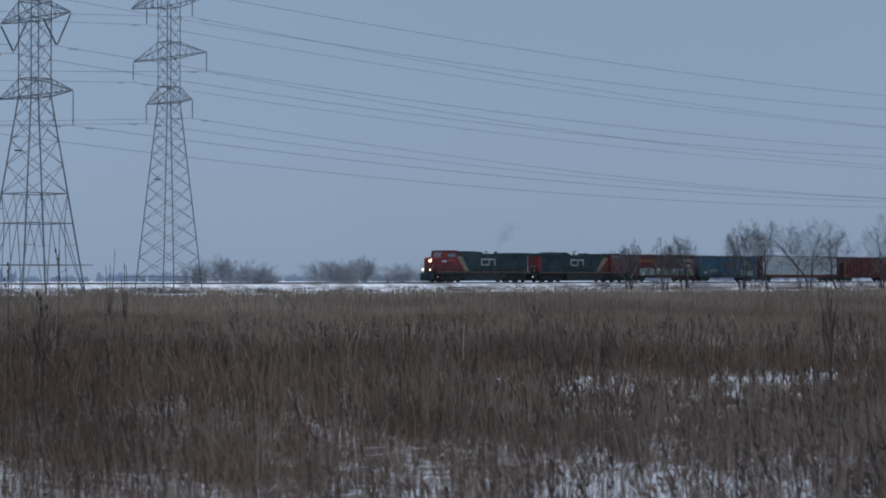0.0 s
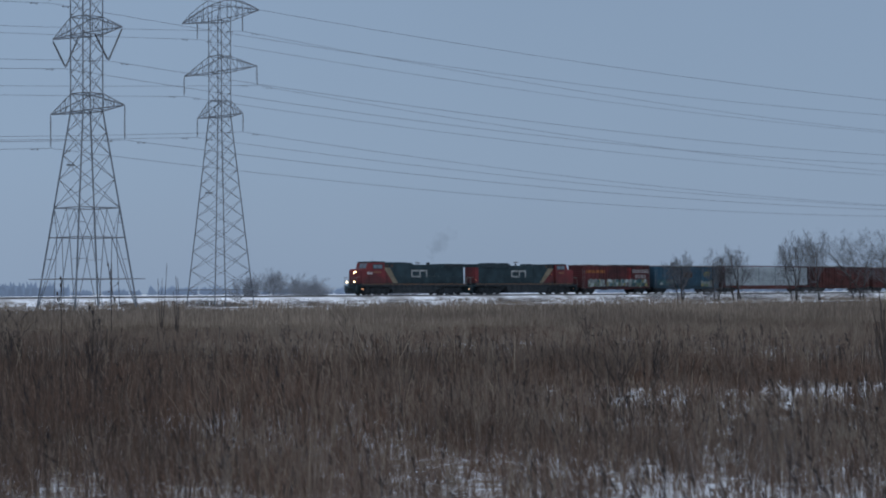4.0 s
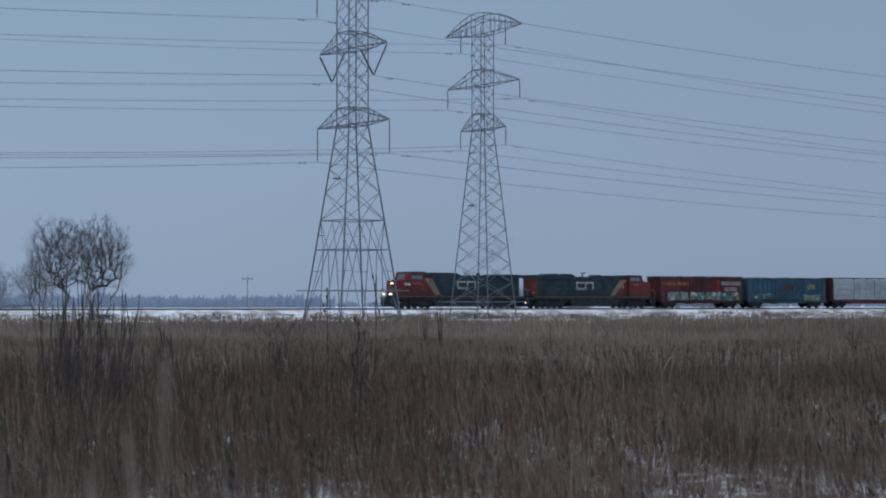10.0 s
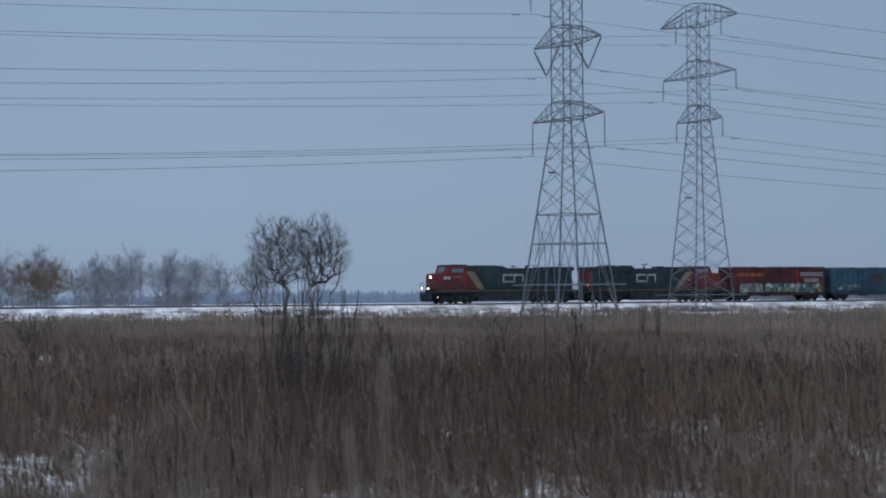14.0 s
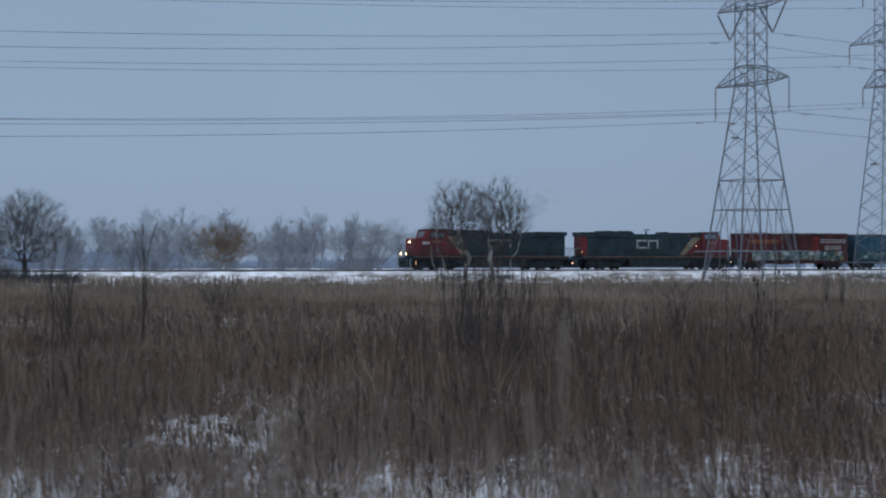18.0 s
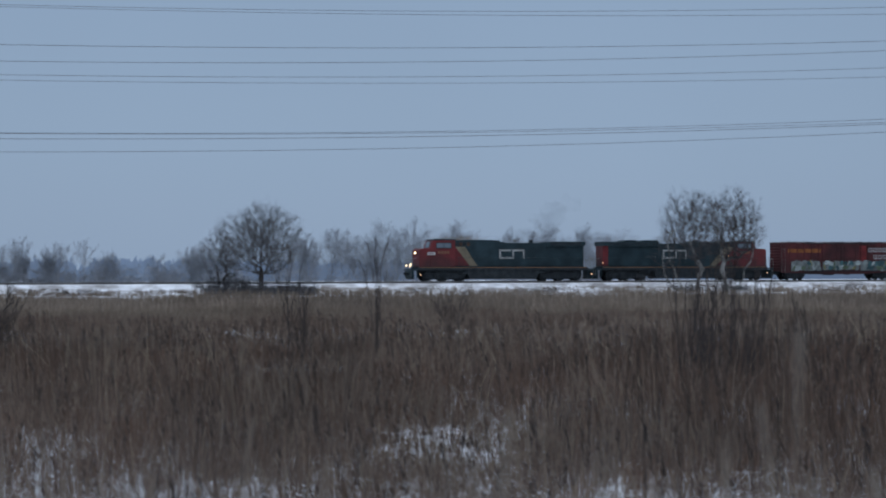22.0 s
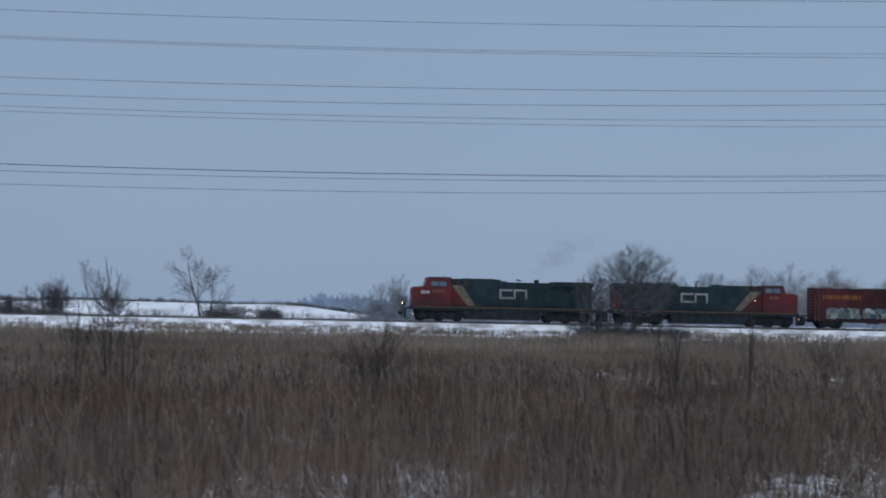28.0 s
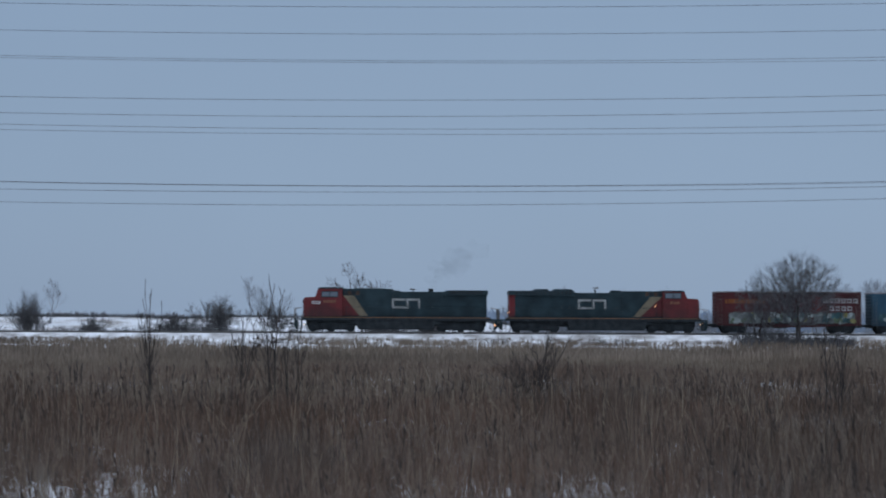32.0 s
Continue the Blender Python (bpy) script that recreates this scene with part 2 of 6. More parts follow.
def slab(bm, outline, y0, y1, bevel=0.0):
    """A prism across the track: outline of (x, z), from y0 to y1."""
    a = [bm.verts.new((x, y0, z)) for x, z in outline]
    b = [bm.verts.new((x, y1, z)) for x, z in outline]
    n = len(outline)
    f = [bm.faces.new(a), bm.faces.new(b[::-1])]
    f += [bm.faces.new((a[i], b[i], b[(i + 1) % n], a[(i + 1) % n])) for i in range(n)]
    bmesh.ops.recalc_face_normals(bm, faces=f)
    if bevel:
        bmesh.ops.bevel(bm, geom=list({e for q in f for e in q.edges}), offset=bevel, segments=2, affect="EDGES", profile=0.6)
    return bm


def rod(bm, a, b, r0, r1=None, sides=6):
    a, b = Vector(a), Vector(b)
    r1 = r0 if r1 is None else r1
    q = (b - a).to_track_quat("Z", "Y").to_matrix()
    rings = []
    for p, r in ((a, r0), (b, r1)):
        rings.append([bm.verts.new(p + q @ Vector((r * math.cos(k * 2 * math.pi / sides), r * math.sin(k * 2 * math.pi / sides), 0))) for k in range(sides)])
    for k in range(sides):
        bm.faces.new((rings[0][k], rings[0][(k + 1) % sides], rings[1][(k + 1) % sides], rings[1][k]))
    bm.faces.new(rings[0][::-1])
    bm.faces.new(rings[1])
    return bm


def B():
    return bmesh.new()


# ---- ground, track ----
def hash01(i, j, seed):
    v = np.sin(i * 127.1 + j * 311.7 + seed * 74.7) * 43758.5453
    return v - np.floor(v)


def value_noise(x, y, seed):
    i, j = np.floor(x), np.floor(y)
    u, v = x - i, y - j
    u, v = u * u * (3 - 2 * u), v * v * (3 - 2 * v)
    return (hash01(i, j, seed) * (1 - u) * (1 - v) + hash01(i + 1, j, seed) * u * (1 - v)
            + hash01(i, j + 1, seed) * (1 - u) * v + hash01(i + 1, j + 1, seed) * u * v)


def lie(x, y):
    """Height of the field: flat and uneven, with a long low bank beyond the track."""
    small = 0.10 * (value_noise(x / 3, y / 3, 3) - 0.5) + 0.14 * (value_noise(x / 17, y / 17, 5) - 0.5)
    s, f = np.clip((48 - x) / 42, 0, 1), np.clip((y - 262) / 62, 0, 1)
    bank = 3.3 * s * s * (3 - 2 * s) * f * f * (3 - 2 * f) + 0.5 * s * f * (value_noise(x / 11, y / 11, 8) - 0.5)
    return bank + small * np.clip((TRACK - 10 - y) / 10, 0, 1)


def build_ground():
    def steps(a):
        return np.concatenate([-a[::-1], a[1:]]) if a[0] == 0 else a
    xs = steps(np.concatenate([np.arange(0, 120, 2.0), np.arange(120, 400, 8.0), np.geomspace(400, 4800, 16)]))
    ys = np.concatenate([-np.geomspace(4800, 40, 12), np.arange(-30, 230, 2.0), np.arange(230, 420, 5.0), np.geomspace(420, 4800, 18)])
    X, Y = np.meshgrid(xs, ys)
    Z = lie(X, Y)
    nx, ny = len(xs), len(ys)
    i = np.arange(nx * ny).reshape(ny, nx)
    q = np.stack([i[:-1, :-1], i[:-1, 1:], i[1:, 1:], i[1:, :-1]], -1).reshape(-1, 4)
    me = soup("ground", np.stack([X, Y, Z], -1).reshape(-1, 3), q, M["ground"])
    me.polygons.foreach_set("use_smooth", [True] * len(me.polygons))
    tagged(new("ground", me), "flat winter field with patchy snow between dead grass", "ground", kind="structure")


build_ground()


def build_track():
    bed = B()
    prof = [(-9.5, -0.1), (-7.6, 0.10), (-5.6, 0.42), (-4.0, 0.62), (-2.7, 1.10), (-1.7, 1.19), (1.7, 1.19), (2.7, 1.10), (4.0, 0.6), (7.6, 0.1), (9.5, -0.1)]
    x = -700
    rows = []
    rnd = random.Random(4)
    while x <= 900:
        rows.append([bed.verts.new((x, TRACK + y + rnd.uniform(-0.15, 0.15) * (abs(y) > 2), z + rnd.uniform(-0.05, 0.05) * (abs(y) > 2))) for y, z in prof])
        x += 4
    for a, b in zip(rows, rows[1:]):
        for k in range(len(prof) - 1):
            bed.faces.new((a[k], b[k], b[k + 1], a[k + 1]))
    me = bpy.data.meshes.new("trackbed")
    bed.to_mesh(me)
    bed.free()
    me.materials.append(M["bed"])
    tagged(new("trackbed", me), "snow-dusted grey ballast bed of the railway line", "trackbed", kind="structure")
    rails = thing("railway_track", "single railway track of steel rails on dark sleepers", "track", at=(0, TRACK, 0), kind="structure")
    for s in (-0.7535, 0.7535):
        bm = B()
        for y0, y1, z0, z1 in ((-0.07, 0.07, 1.222, 1.245), (-0.012, 0.012, 1.245, 1.36), (-0.036, 0.036, 1.36, RAIL)):
            box(bm, -700, 900, s + y0, s + y1, z0, z1)
        part("rail", bm, M["steel"], rails, "worn steel rail")
    bm = box(B(), -0.115, 0.115, -1.3, 1.3, 1.06, 1.22)
    first = part("sleeper", bm, M["tie"], rails)
    first.location.x = -70
    for k in range(1, 300):
        again(first, -70 + k * 0.6)
    rest = B()
    for k in range(300, 760):
        box(rest, -70.115 + k * 0.6, -69.885 + k * 0.6, -1.3, 1.3, 1.06, 1.22)
    tagged(part("sleepers", rest, M["tie"], rails, "dark tarred sleepers"), kind="stuff")


M["bed"] = mat("snowy_ballast", (0.80, 0.82, 0.86), 0.9, 0.3, 0.5, 5, tint=(0.36, 0.35, 0.35), bump=0.6)
build_track()


# ---- bare trees and shrubs ----
class Wood:
    """Collects tapered limbs as tubes, by level."""

    def __init__(self, seed):
        self.r = random.Random(seed)
        self.lines = []

    def limb(self, p, d, length, radius, level, top, spread, up, wobble, kids, steps=5, start=0.2):
        r = self.r
        pts, p, d = [(p.copy(), radius)], p.copy(), d.normalized()
        for k in range(steps):
            d = (d + Vector((r.gauss(0, wobble), r.gauss(0, wobble), r.gauss(0, wobble) + up))).normalized()
            p = p + d * (length / steps)
            pts.append((p.copy(), radius * (1 - 0.75 * (k + 1) / steps)))
        self.lines.append((level, pts))
        if level >= top:
            return pts
        turn = r.uniform(0, 6.28)
        n = kids[min(level, len(kids) - 1)]
        for k in range(n):
            f = start + (1 - start) * (k + r.random()) / n
            i = min(steps - 1, int(f * steps))
            q = pts[i][0].lerp(pts[i + 1][0], f * steps - i)
            axis = (pts[i + 1][0] - pts[i][0]).normalized()
            u = axis.orthogonal().normalized()
            v = axis.cross(u)
            turn += 2.4 + r.uniform(-0.5, 0.5)
            side = u * math.cos(turn) + v * math.sin(turn)
            a = r.uniform(0.6, 1.2) * spread
            self.limb(q, axis * math.cos(a) + side * math.sin(a), length * r.uniform(0.42, 0.68) * (1.2 - 0.6 * f),
                      max(0.006, pts[i][1] * r.uniform(0.4, 0.65)), level + 1, top, spread, up, wobble, kids, 4 if level < 2 else 3)
        return pts

    def fit(self, height, width):
        pts = [p for _, l in self.lines for p, _ in l]
        zs = sorted(p.z for p in pts)[int(len(pts) * 0.998)]
        ws = sorted(abs(p.x) for p in pts)[int(len(pts) * 0.97)] * 2
        kz, kw = height / max(0.1, zs), width / max(0.05, ws)
        for _, l in self.lines:
            for p, _ in l:
                p.x, p.y, p.z = p.x * kw, p.y * kw, p.z * kz

    def mesh(self, name, material, levels, floor=0.0, only=None):
        co, quads, base = [], [], 0
        for n_line, (level, l) in enumerate(self.lines):
            if level not in levels or (only is not None and n_line not in only):
                continue
            n = 6 if level == 0 else 4 if level == 1 else 3
            for k, (p, rad) in enumerate(l):
                ax = (l[min(k + 1, len(l) - 1)][0] - l[max(k - 1, 0)][0])
                ax = ax.normalized() if ax.length > 1e-6 else Vector((0, 0, 1))
                u = ax.orthogonal().normalized()
                v = ax.cross(u)
                rad = max(rad, floor)
                for a in range(n):
                    w = 2 * math.pi * a / n
                    co.append(p + u * (rad * math.cos(w)) + v * (rad * math.sin(w)))
            for k in range(len(l) - 1):
                for a in range(n):
                    quads.append((base + k * n + a, base + k * n + (a + 1) % n, base + (k + 1) * n + (a + 1) % n, base + (k + 1) * n + a))
            base += n * len(l)
        return soup(name, np.array([tuple(c) for c in co]), np.array(quads), material)


def rooted(x, y):
    return float(lie(np.array(float(x)), np.array(float(y)))) - 0.06


def tree(label, x, y, h, w, seed, base=0.3, count=420, trunks=1, twist=0.06, twigs=4, bark=None, crown=None, radius=0.18,
         group="", fine=0.012, name="bare_tree", category="tree", bulge=1.0, depth=1.0, gather=0.35, reach=(0.05, 0.13)):
    """A bare tree grown towards points spread through its crown: each point joins the nearest limb, limbs thicken with what they carry."""
    r, g = random.Random(seed), np.random.default_rng(seed)
    pts, up, stems = [], [], []
    for s in range(trunks):
        x0 = (s - (trunks - 1) / 2) * 0.16 * w
        aim_x = (s - (trunks - 1) / 2) * 0.42 * w
        px, py, last = x0, r.uniform(-0.05, 0.05) * w, -1
        ids = []
        n = 9
        for k in range(n + 1):
            f = k / n
            pts.append(np.array([x0 + (aim_x - x0) * f + (px - x0), py, h * (base + 0.32) * f]))
            px += r.gauss(0, twist) * h * 0.25
            py += r.gauss(0, twist) * h * 0.25
            up.append(last)
            last = len(pts) - 1
            ids.append(last)
        stems.append(ids)
    lo = h * base * 0.75
    c, rx, rz = (h + lo) / 2, w / 2, (h - lo) / 2
    v = g.normal(size=(count * 3, 3))
    v /= np.linalg.norm(v, axis=1)[:, None]
    rad = g.random(len(v)) ** 0.42
    lump = 0.80 + 0.30 * value_noise(v[:, 0] * 2.2 + seed, v[:, 2] * 2.2 + v[:, 1], seed % 17)
    q = v * (rad * lump)[:, None]
    q = q[q[:, 2] > -0.85][:count]
    q[:, 0] *= 1 + (bulge - 1) * q[:, 2]
    q = np.stack([q[:, 0] * rx, q[:, 1] * rx * depth, c + q[:, 2] * rz], 1)
    foot = np.array([0, 0, lo * 0.8])
    q = q[np.argsort(np.linalg.norm(q - foot, axis=1))]
    first = [k for ids in stems for k in ids[4:]]
    for p in q:
        cand = np.array(first + list(range(trunks * 10, len(pts))))
        arr = np.array([pts[k] for k in cand])
        d = p - arr
        dist = np.linalg.norm(d, axis=1)
        fall = np.clip(arr[:, 2] - p[2], 0, None)
        k = int(cand[np.argmin(dist + 0.8 * fall + gather * np.linalg.norm(arr - foot, axis=1))])
        a = pts[k]
        mid = a + (p - a) * 0.5 + g.normal(0, 0.035, 3) * np.linalg.norm(p - a) + np.array([0, 0, -0.04 * np.linalg.norm(p - a)])
        pts.append(mid)
        up.append(k)
        pts.append(p)
        up.append(len(pts) - 2)
    load = np.ones(len(pts))
    for k in range(len(pts) - 1, -1, -1):
        if up[k] >= 0:
            load[up[k]] += load[k]
    full = load.max()
    size = np.maximum(radius * (load / full) ** 0.5, fine)
    ob = thing(name, label, category, group, at=(x, y, rooted(x, y)))
    for ids in stems:
        line = [(Vector(pts[k]), max(size[k], radius * 0.35) if n < 8 else size[k]) for n, k in enumerate(ids)]
        wood = Wood(1)
        wood.lines = [(0, line)]
        new("trunk", wood.mesh("trunk", bark or M["bark"], (0,))).parent = ob
    wood = Wood(2)
    for k in range(trunks * 10, len(pts)):
        a = up[k]
        wood.lines.append((1 if size[k] > fine * 2.5 else 2, [(Vector(pts[a]), min(size[a], size[k] * 1.35)), (Vector(pts[k]), size[k])]))
    for k in range(trunks * 10 + 1, len(pts), 2):
        out = pts[k] - np.array([0, 0, c - rz * 0.6])
        out = out / (np.linalg.norm(out) + 1e-6)
        for n in range(twigs):
            d = out * 0.8 + g.normal(0, 0.42, 3) + np.array([0, 0, 0.15])
            d *= g.uniform(*reach) * w / np.linalg.norm(d)
            m = pts[k] + d * 0.5 + g.normal(0, 0.05, 3) * np.linalg.norm(d)
            wood.lines.append((3, [(Vector(pts[k]), fine), (Vector(m), fine * 0.9), (Vector(pts[k] + d), fine * 0.6)]))
    new("crown", wood.mesh("crown", crown or M["twig"], (1, 2, 3))).parent = ob
    return ob


def branching_tree(label, x, y, h, w, seed, stems=((0, 0, 1, 1),), kids=(9, 7, 5), spread=0.6, up=0.05, wobble=0.1, start=0.3, radius=0.2,
                   bark=None, crown=None, group="", floor=0.008, name="bare_tree", waver=None):
    """A bare tree that forks limb by limb. stems: foot offset, lean, share of the height, share of the girth of each trunk."""
    wood = Wood(seed)
    r = wood.r
    first = []
    for dx, lean, tall, thick in stems:
        first.append(len(wood.lines))
        length = h * 0.8 * tall
        foot = Vector((dx, r.uniform(-0.3, 0.3), 0))
        d = Vector((lean, r.gauss(0, 0.12), 1)).normalized()
        pts, p, girth = [(foot, radius * thick)], foot.copy(), radius * thick
        n = 9
        for k in range(n):
            d = (d + Vector((r.gauss(0, waver or wobble), r.gauss(0, waver or wobble), 0.05))).normalized()
            p = p + d * (length / n)
            pts.append((p.copy(), girth * (1 - 0.78 * (k + 1) / n)))
        wood.lines.append((0, pts))
        turn = r.uniform(0, 6.28)
        for k in range(kids[0]):
            f = start + (0.99 - start) * (k + r.random()) / kids[0]
            i = min(n - 1, int(f * n))
            q = pts[i][0].lerp(pts[i + 1][0], f * n - i)
            axis = (pts[i + 1][0] - pts[i][0]).normalized()
            u = axis.orthogonal().normalized()
            turn += 2.4 + r.uniform(-0.5, 0.5)
            side = u * math.cos(turn) + axis.cross(u) * math.sin(turn)
            a = r.uniform(0.75, 1.25) * spread
            wood.limb(q, axis * math.cos(a) + side * math.sin(a), length * r.uniform(0.45, 0.62) * (1.25 - 0.75 * f), max(0.012, pts[i][1] * r.uniform(0.45, 0.7)),
                      1, len(kids), spread * 0.9, up, wobble, kids, 5, 0.22)
    wood.fit(h, w)
    ob = thing(name, label, "tree", group, at=(x, y, rooted(x, y)))
    for k in first:
        new("trunk", wood.mesh("trunk", bark or M["bark"], (0,), floor, (k,))).parent = ob
    new("crown", wood.mesh("crown", crown or M["twig"], (1, 2, 3, 4), floor)).parent = ob
    return ob


def bush(name, label, category, x, y, h, w, seed, stems=9, top=2, kids=(9, 6), spread=0.5, up=0.06, wobble=0.12, lean=0.6,
         material=None, radius=0.03, group="", floor=0.006, split=False):
    """A shrub of many stems that rise from one foot: one mesh."""
    wood = Wood(seed)
    r = wood.r
    for s in range(stems):
        a = 2 * math.pi * (s + r.random()) / stems
        o = lean * r.uniform(0.1, 1)
        wood.limb(Vector((math.cos(a), math.sin(a), 0)) * r.uniform(0.02, 0.16) * w * 0.5, Vector((math.cos(a) * o, math.sin(a) * o, 1)),
                  h * r.uniform(0.55, 1.0), radius * r.uniform(0.6, 1), 0, top, spread, up, wobble, kids, 6, 0.25)
    wood.fit(h, w)
    if split:
        ob = thing(name, label, category, group, at=(x, y, rooted(x, y)))
        for k in [k for k, (lv, _) in enumerate(wood.lines) if lv == 0]:
            new("stem", wood.mesh("stem", material, (0,), floor, (k,))).parent = ob
        if top:
            new("crown", wood.mesh("crown", material, (1, 2, 3), floor)).parent = ob
        return ob
    ob = new(name, wood.mesh(name, material or M["twig"], (0, 1, 2, 3), floor))
    ob.matrix_basis = pose(x, y, rooted(x, y))
    return tagged(ob, label, category, group)


# ---- power line ----
def lattice(bm, corners, zs, r):
    """Legs, rings and crossed braces of a square lattice body: corners(z) gives its half width."""
    for z0, z1 in zip(zs, zs[1:]):
        a, b = corners(z0), corners(z1)
        for sx, sy in ((1, 1), (1, -1), (-1, -1), (-1, 1)):
            rod(bm, (sx * a, sy * a, z0), (sx * b, sy * b, z1), r * 1.1, sides=4)
        for k in range(4):
            c = [(1, 1), (1, -1), (-1, -1), (-1, 1)]
            (ax, ay), (bx, by) = c[k], c[(k + 1) % 4]
            rod(bm, (ax * a, ay * a, z0), (bx * b, by * b, z1), r * 0.5, sides=4)
            rod(bm, (bx * a, by * a, z0), (ax * b, ay * b, z1), r * 0.5, sides=4)


def arm(bm, z, reach, root, rise, r, tip=0.0):
    """A pair of cross arms along y: two bottom chords that meet at the tip, two top chords, and webbing."""
    for s in (-1, 1):
        t = Vector((0, s * reach, z + tip))
        for sx in (-1, 1):
            lo, hi = Vector((sx * root, s * root, z)), Vector((sx * root, s * root, z + rise))
            rod(bm, lo, t, r, sides=4)
            rod(bm, hi, t, r, sides=4)
            for k in range(1, 4):
                f, g = k / 4, (k - 0.5) / 4
                rod(bm, lo.lerp(t, f), hi.lerp(t, f), r * 0.6, sides=3)
                rod(bm, lo.lerp(t, f), hi.lerp(t, g - 0.12), r * 0.6, sides=3)
        for k in range(1, 4):
            f = k / 4
            a, b = Vector((-root, s * root, z)).lerp(t, f), Vector((root, s * root, z)).lerp(t, f)
            rod(bm, a, b, r * 0.6, sides=3)
    c = [(1, 1), (1, -1), (-1, -1), (-1, 1)]
    for k in range(4):
        for zz in (z, z + rise):
            rod(bm, (c[k][0] * root, c[k][1] * root, zz), (c[(k + 1) % 4][0] * root, c[(k + 1) % 4][1] * root, zz), r, sides=4)


def string(bm, a, b, disc):
    """An insulator string: a thin rod with discs along it."""
    a, b = Vector(a), Vector(b)
    rod(bm, a, b, 0.03, sides=5)
    n = max(6, int((b - a).length / 0.17))
    for k in range(1, n):
        p = a.lerp(b, (k + 0.5) / (n + 1))
        d = (b - a).normalized() * 0.045
        rod(bm, p - d, p + d, disc, disc * 0.55, sides=7)


def guard(parent, z, half):
    """The climbing guard: a square of thin rails round the legs, each rail a part."""
    for s in (-1, 1):
        part("guard_rail", rod(B(), (-half, s * half, z), (half, s * half, z), 0.045, sides=4), M["galv"], parent)
        part("guard_rail", rod(B(), (s * half, -half, z), (s * half, half, z), 0.045, sides=4), M["galv"], parent)


def tower_heavy(x, y):
    """The wide-legged tower with V strings on its middle arms."""
    ob = thing("transmission_tower", "tall galvanised lattice transmission tower with splayed legs", "pylon", "transmission towers", at=(x, y, 0.07))

    def half(z):
        return 1.165 if z > 20.2 else 1.165 + (20.2 - z) * 0.1235
    bm = lattice_legs(half)
    part("leg_frame", bm, M["galv"], ob)
    bm = B()
    lattice(bm, half, [10.4, 13.3, 15.8, 18.1, 20.2], 0.075)
    z, zs = 20.2, [20.2]
    while z < 39:
        z += 1.94
        zs.append(z)
    lattice(bm, half, zs, 0.07)
    part("tower_body", bm, M["galv"], ob)
    for z, reach, rise in ((20.2, 6.92, 1.8), (28.0, 6.5, 1.8), (35.7, 7.05, 1.8)):
        bm = B()
        arm(bm, z, reach, 1.165, rise, 0.058, 0.15)
        part("cross_arm", bm, M["galv"], ob)
    for s in (-1, 1):
        for a, b in (((0, s * 6.92, 20.3), (0, s * 6.92, 16.9)), ((0, s * 7.05, 35.8), (0, s * 7.05, 32.2)), ((0, s * 6.5, 28.0), (0, s * 4.0, 25.0)), ((0, s * 1.5, 28.0), (0, s * 4.0, 25.0))):
            bm = B()
            string(bm, a, b, 0.115 if a[2] == 28.0 else 0.09)
            part("insulator", bm, M["insul"], ob, "dark porcelain insulator string")
    guard(ob, 3.2, 4.2)
    part("sign_plate", box(B(), -2.35, -1.45, -0.03, 0.03, 14.6, 14.75), M["insul"], ob, "small dark plate on a bracket")
    return ob


def lattice_legs(half):
    bm = B()
    c = [(1, 1), (1, -1), (-1, -1), (-1, 1)]
    for sx, sy in c:
        rod(bm, (sx * half(-0.3), sy * half(-0.3), -0.3), (sx * half(10.4), sy * half(10.4), 10.4), 0.09, sides=4)
    for z in (10.4, 7.4):
        for k in range(4):
            h = half(z)
            rod(bm, (c[k][0] * h, c[k][1] * h, z), (c[(k + 1) % 4][0] * h, c[(k + 1) % 4][1] * h, z), 0.055, sides=4)
    for k in range(4):
        a, b = Vector((*c[k], 0)), Vector((*c[(k + 1) % 4], 0))
        for p, q in ((a, b), (b, a)):
            def at(z, f):
                v = p.lerp(q, f) * half(z)
                return Vector((v.x, v.y, z))
            rod(bm, at(10.4, 0.0), at(7.4, 0.28), 0.04, sides=4)
            rod(bm, at(7.4, 0.28), at(0.2, 0.02), 0.045, sides=4)
            rod(bm, at(7.4, 0.28), at(0.4, 0.44), 0.04, sides=4)
            rod(bm, at(10.4, 0.5), at(7.4, 0.28), 0.035, sides=4)
            for z, f in ((8.9, 0.13), (5.2, 0.2), (3.2, 0.13), (1.6, 0.07)):
                rod(bm, at(z, 0), at(z, f), 0.03, sides=3)
    return bm


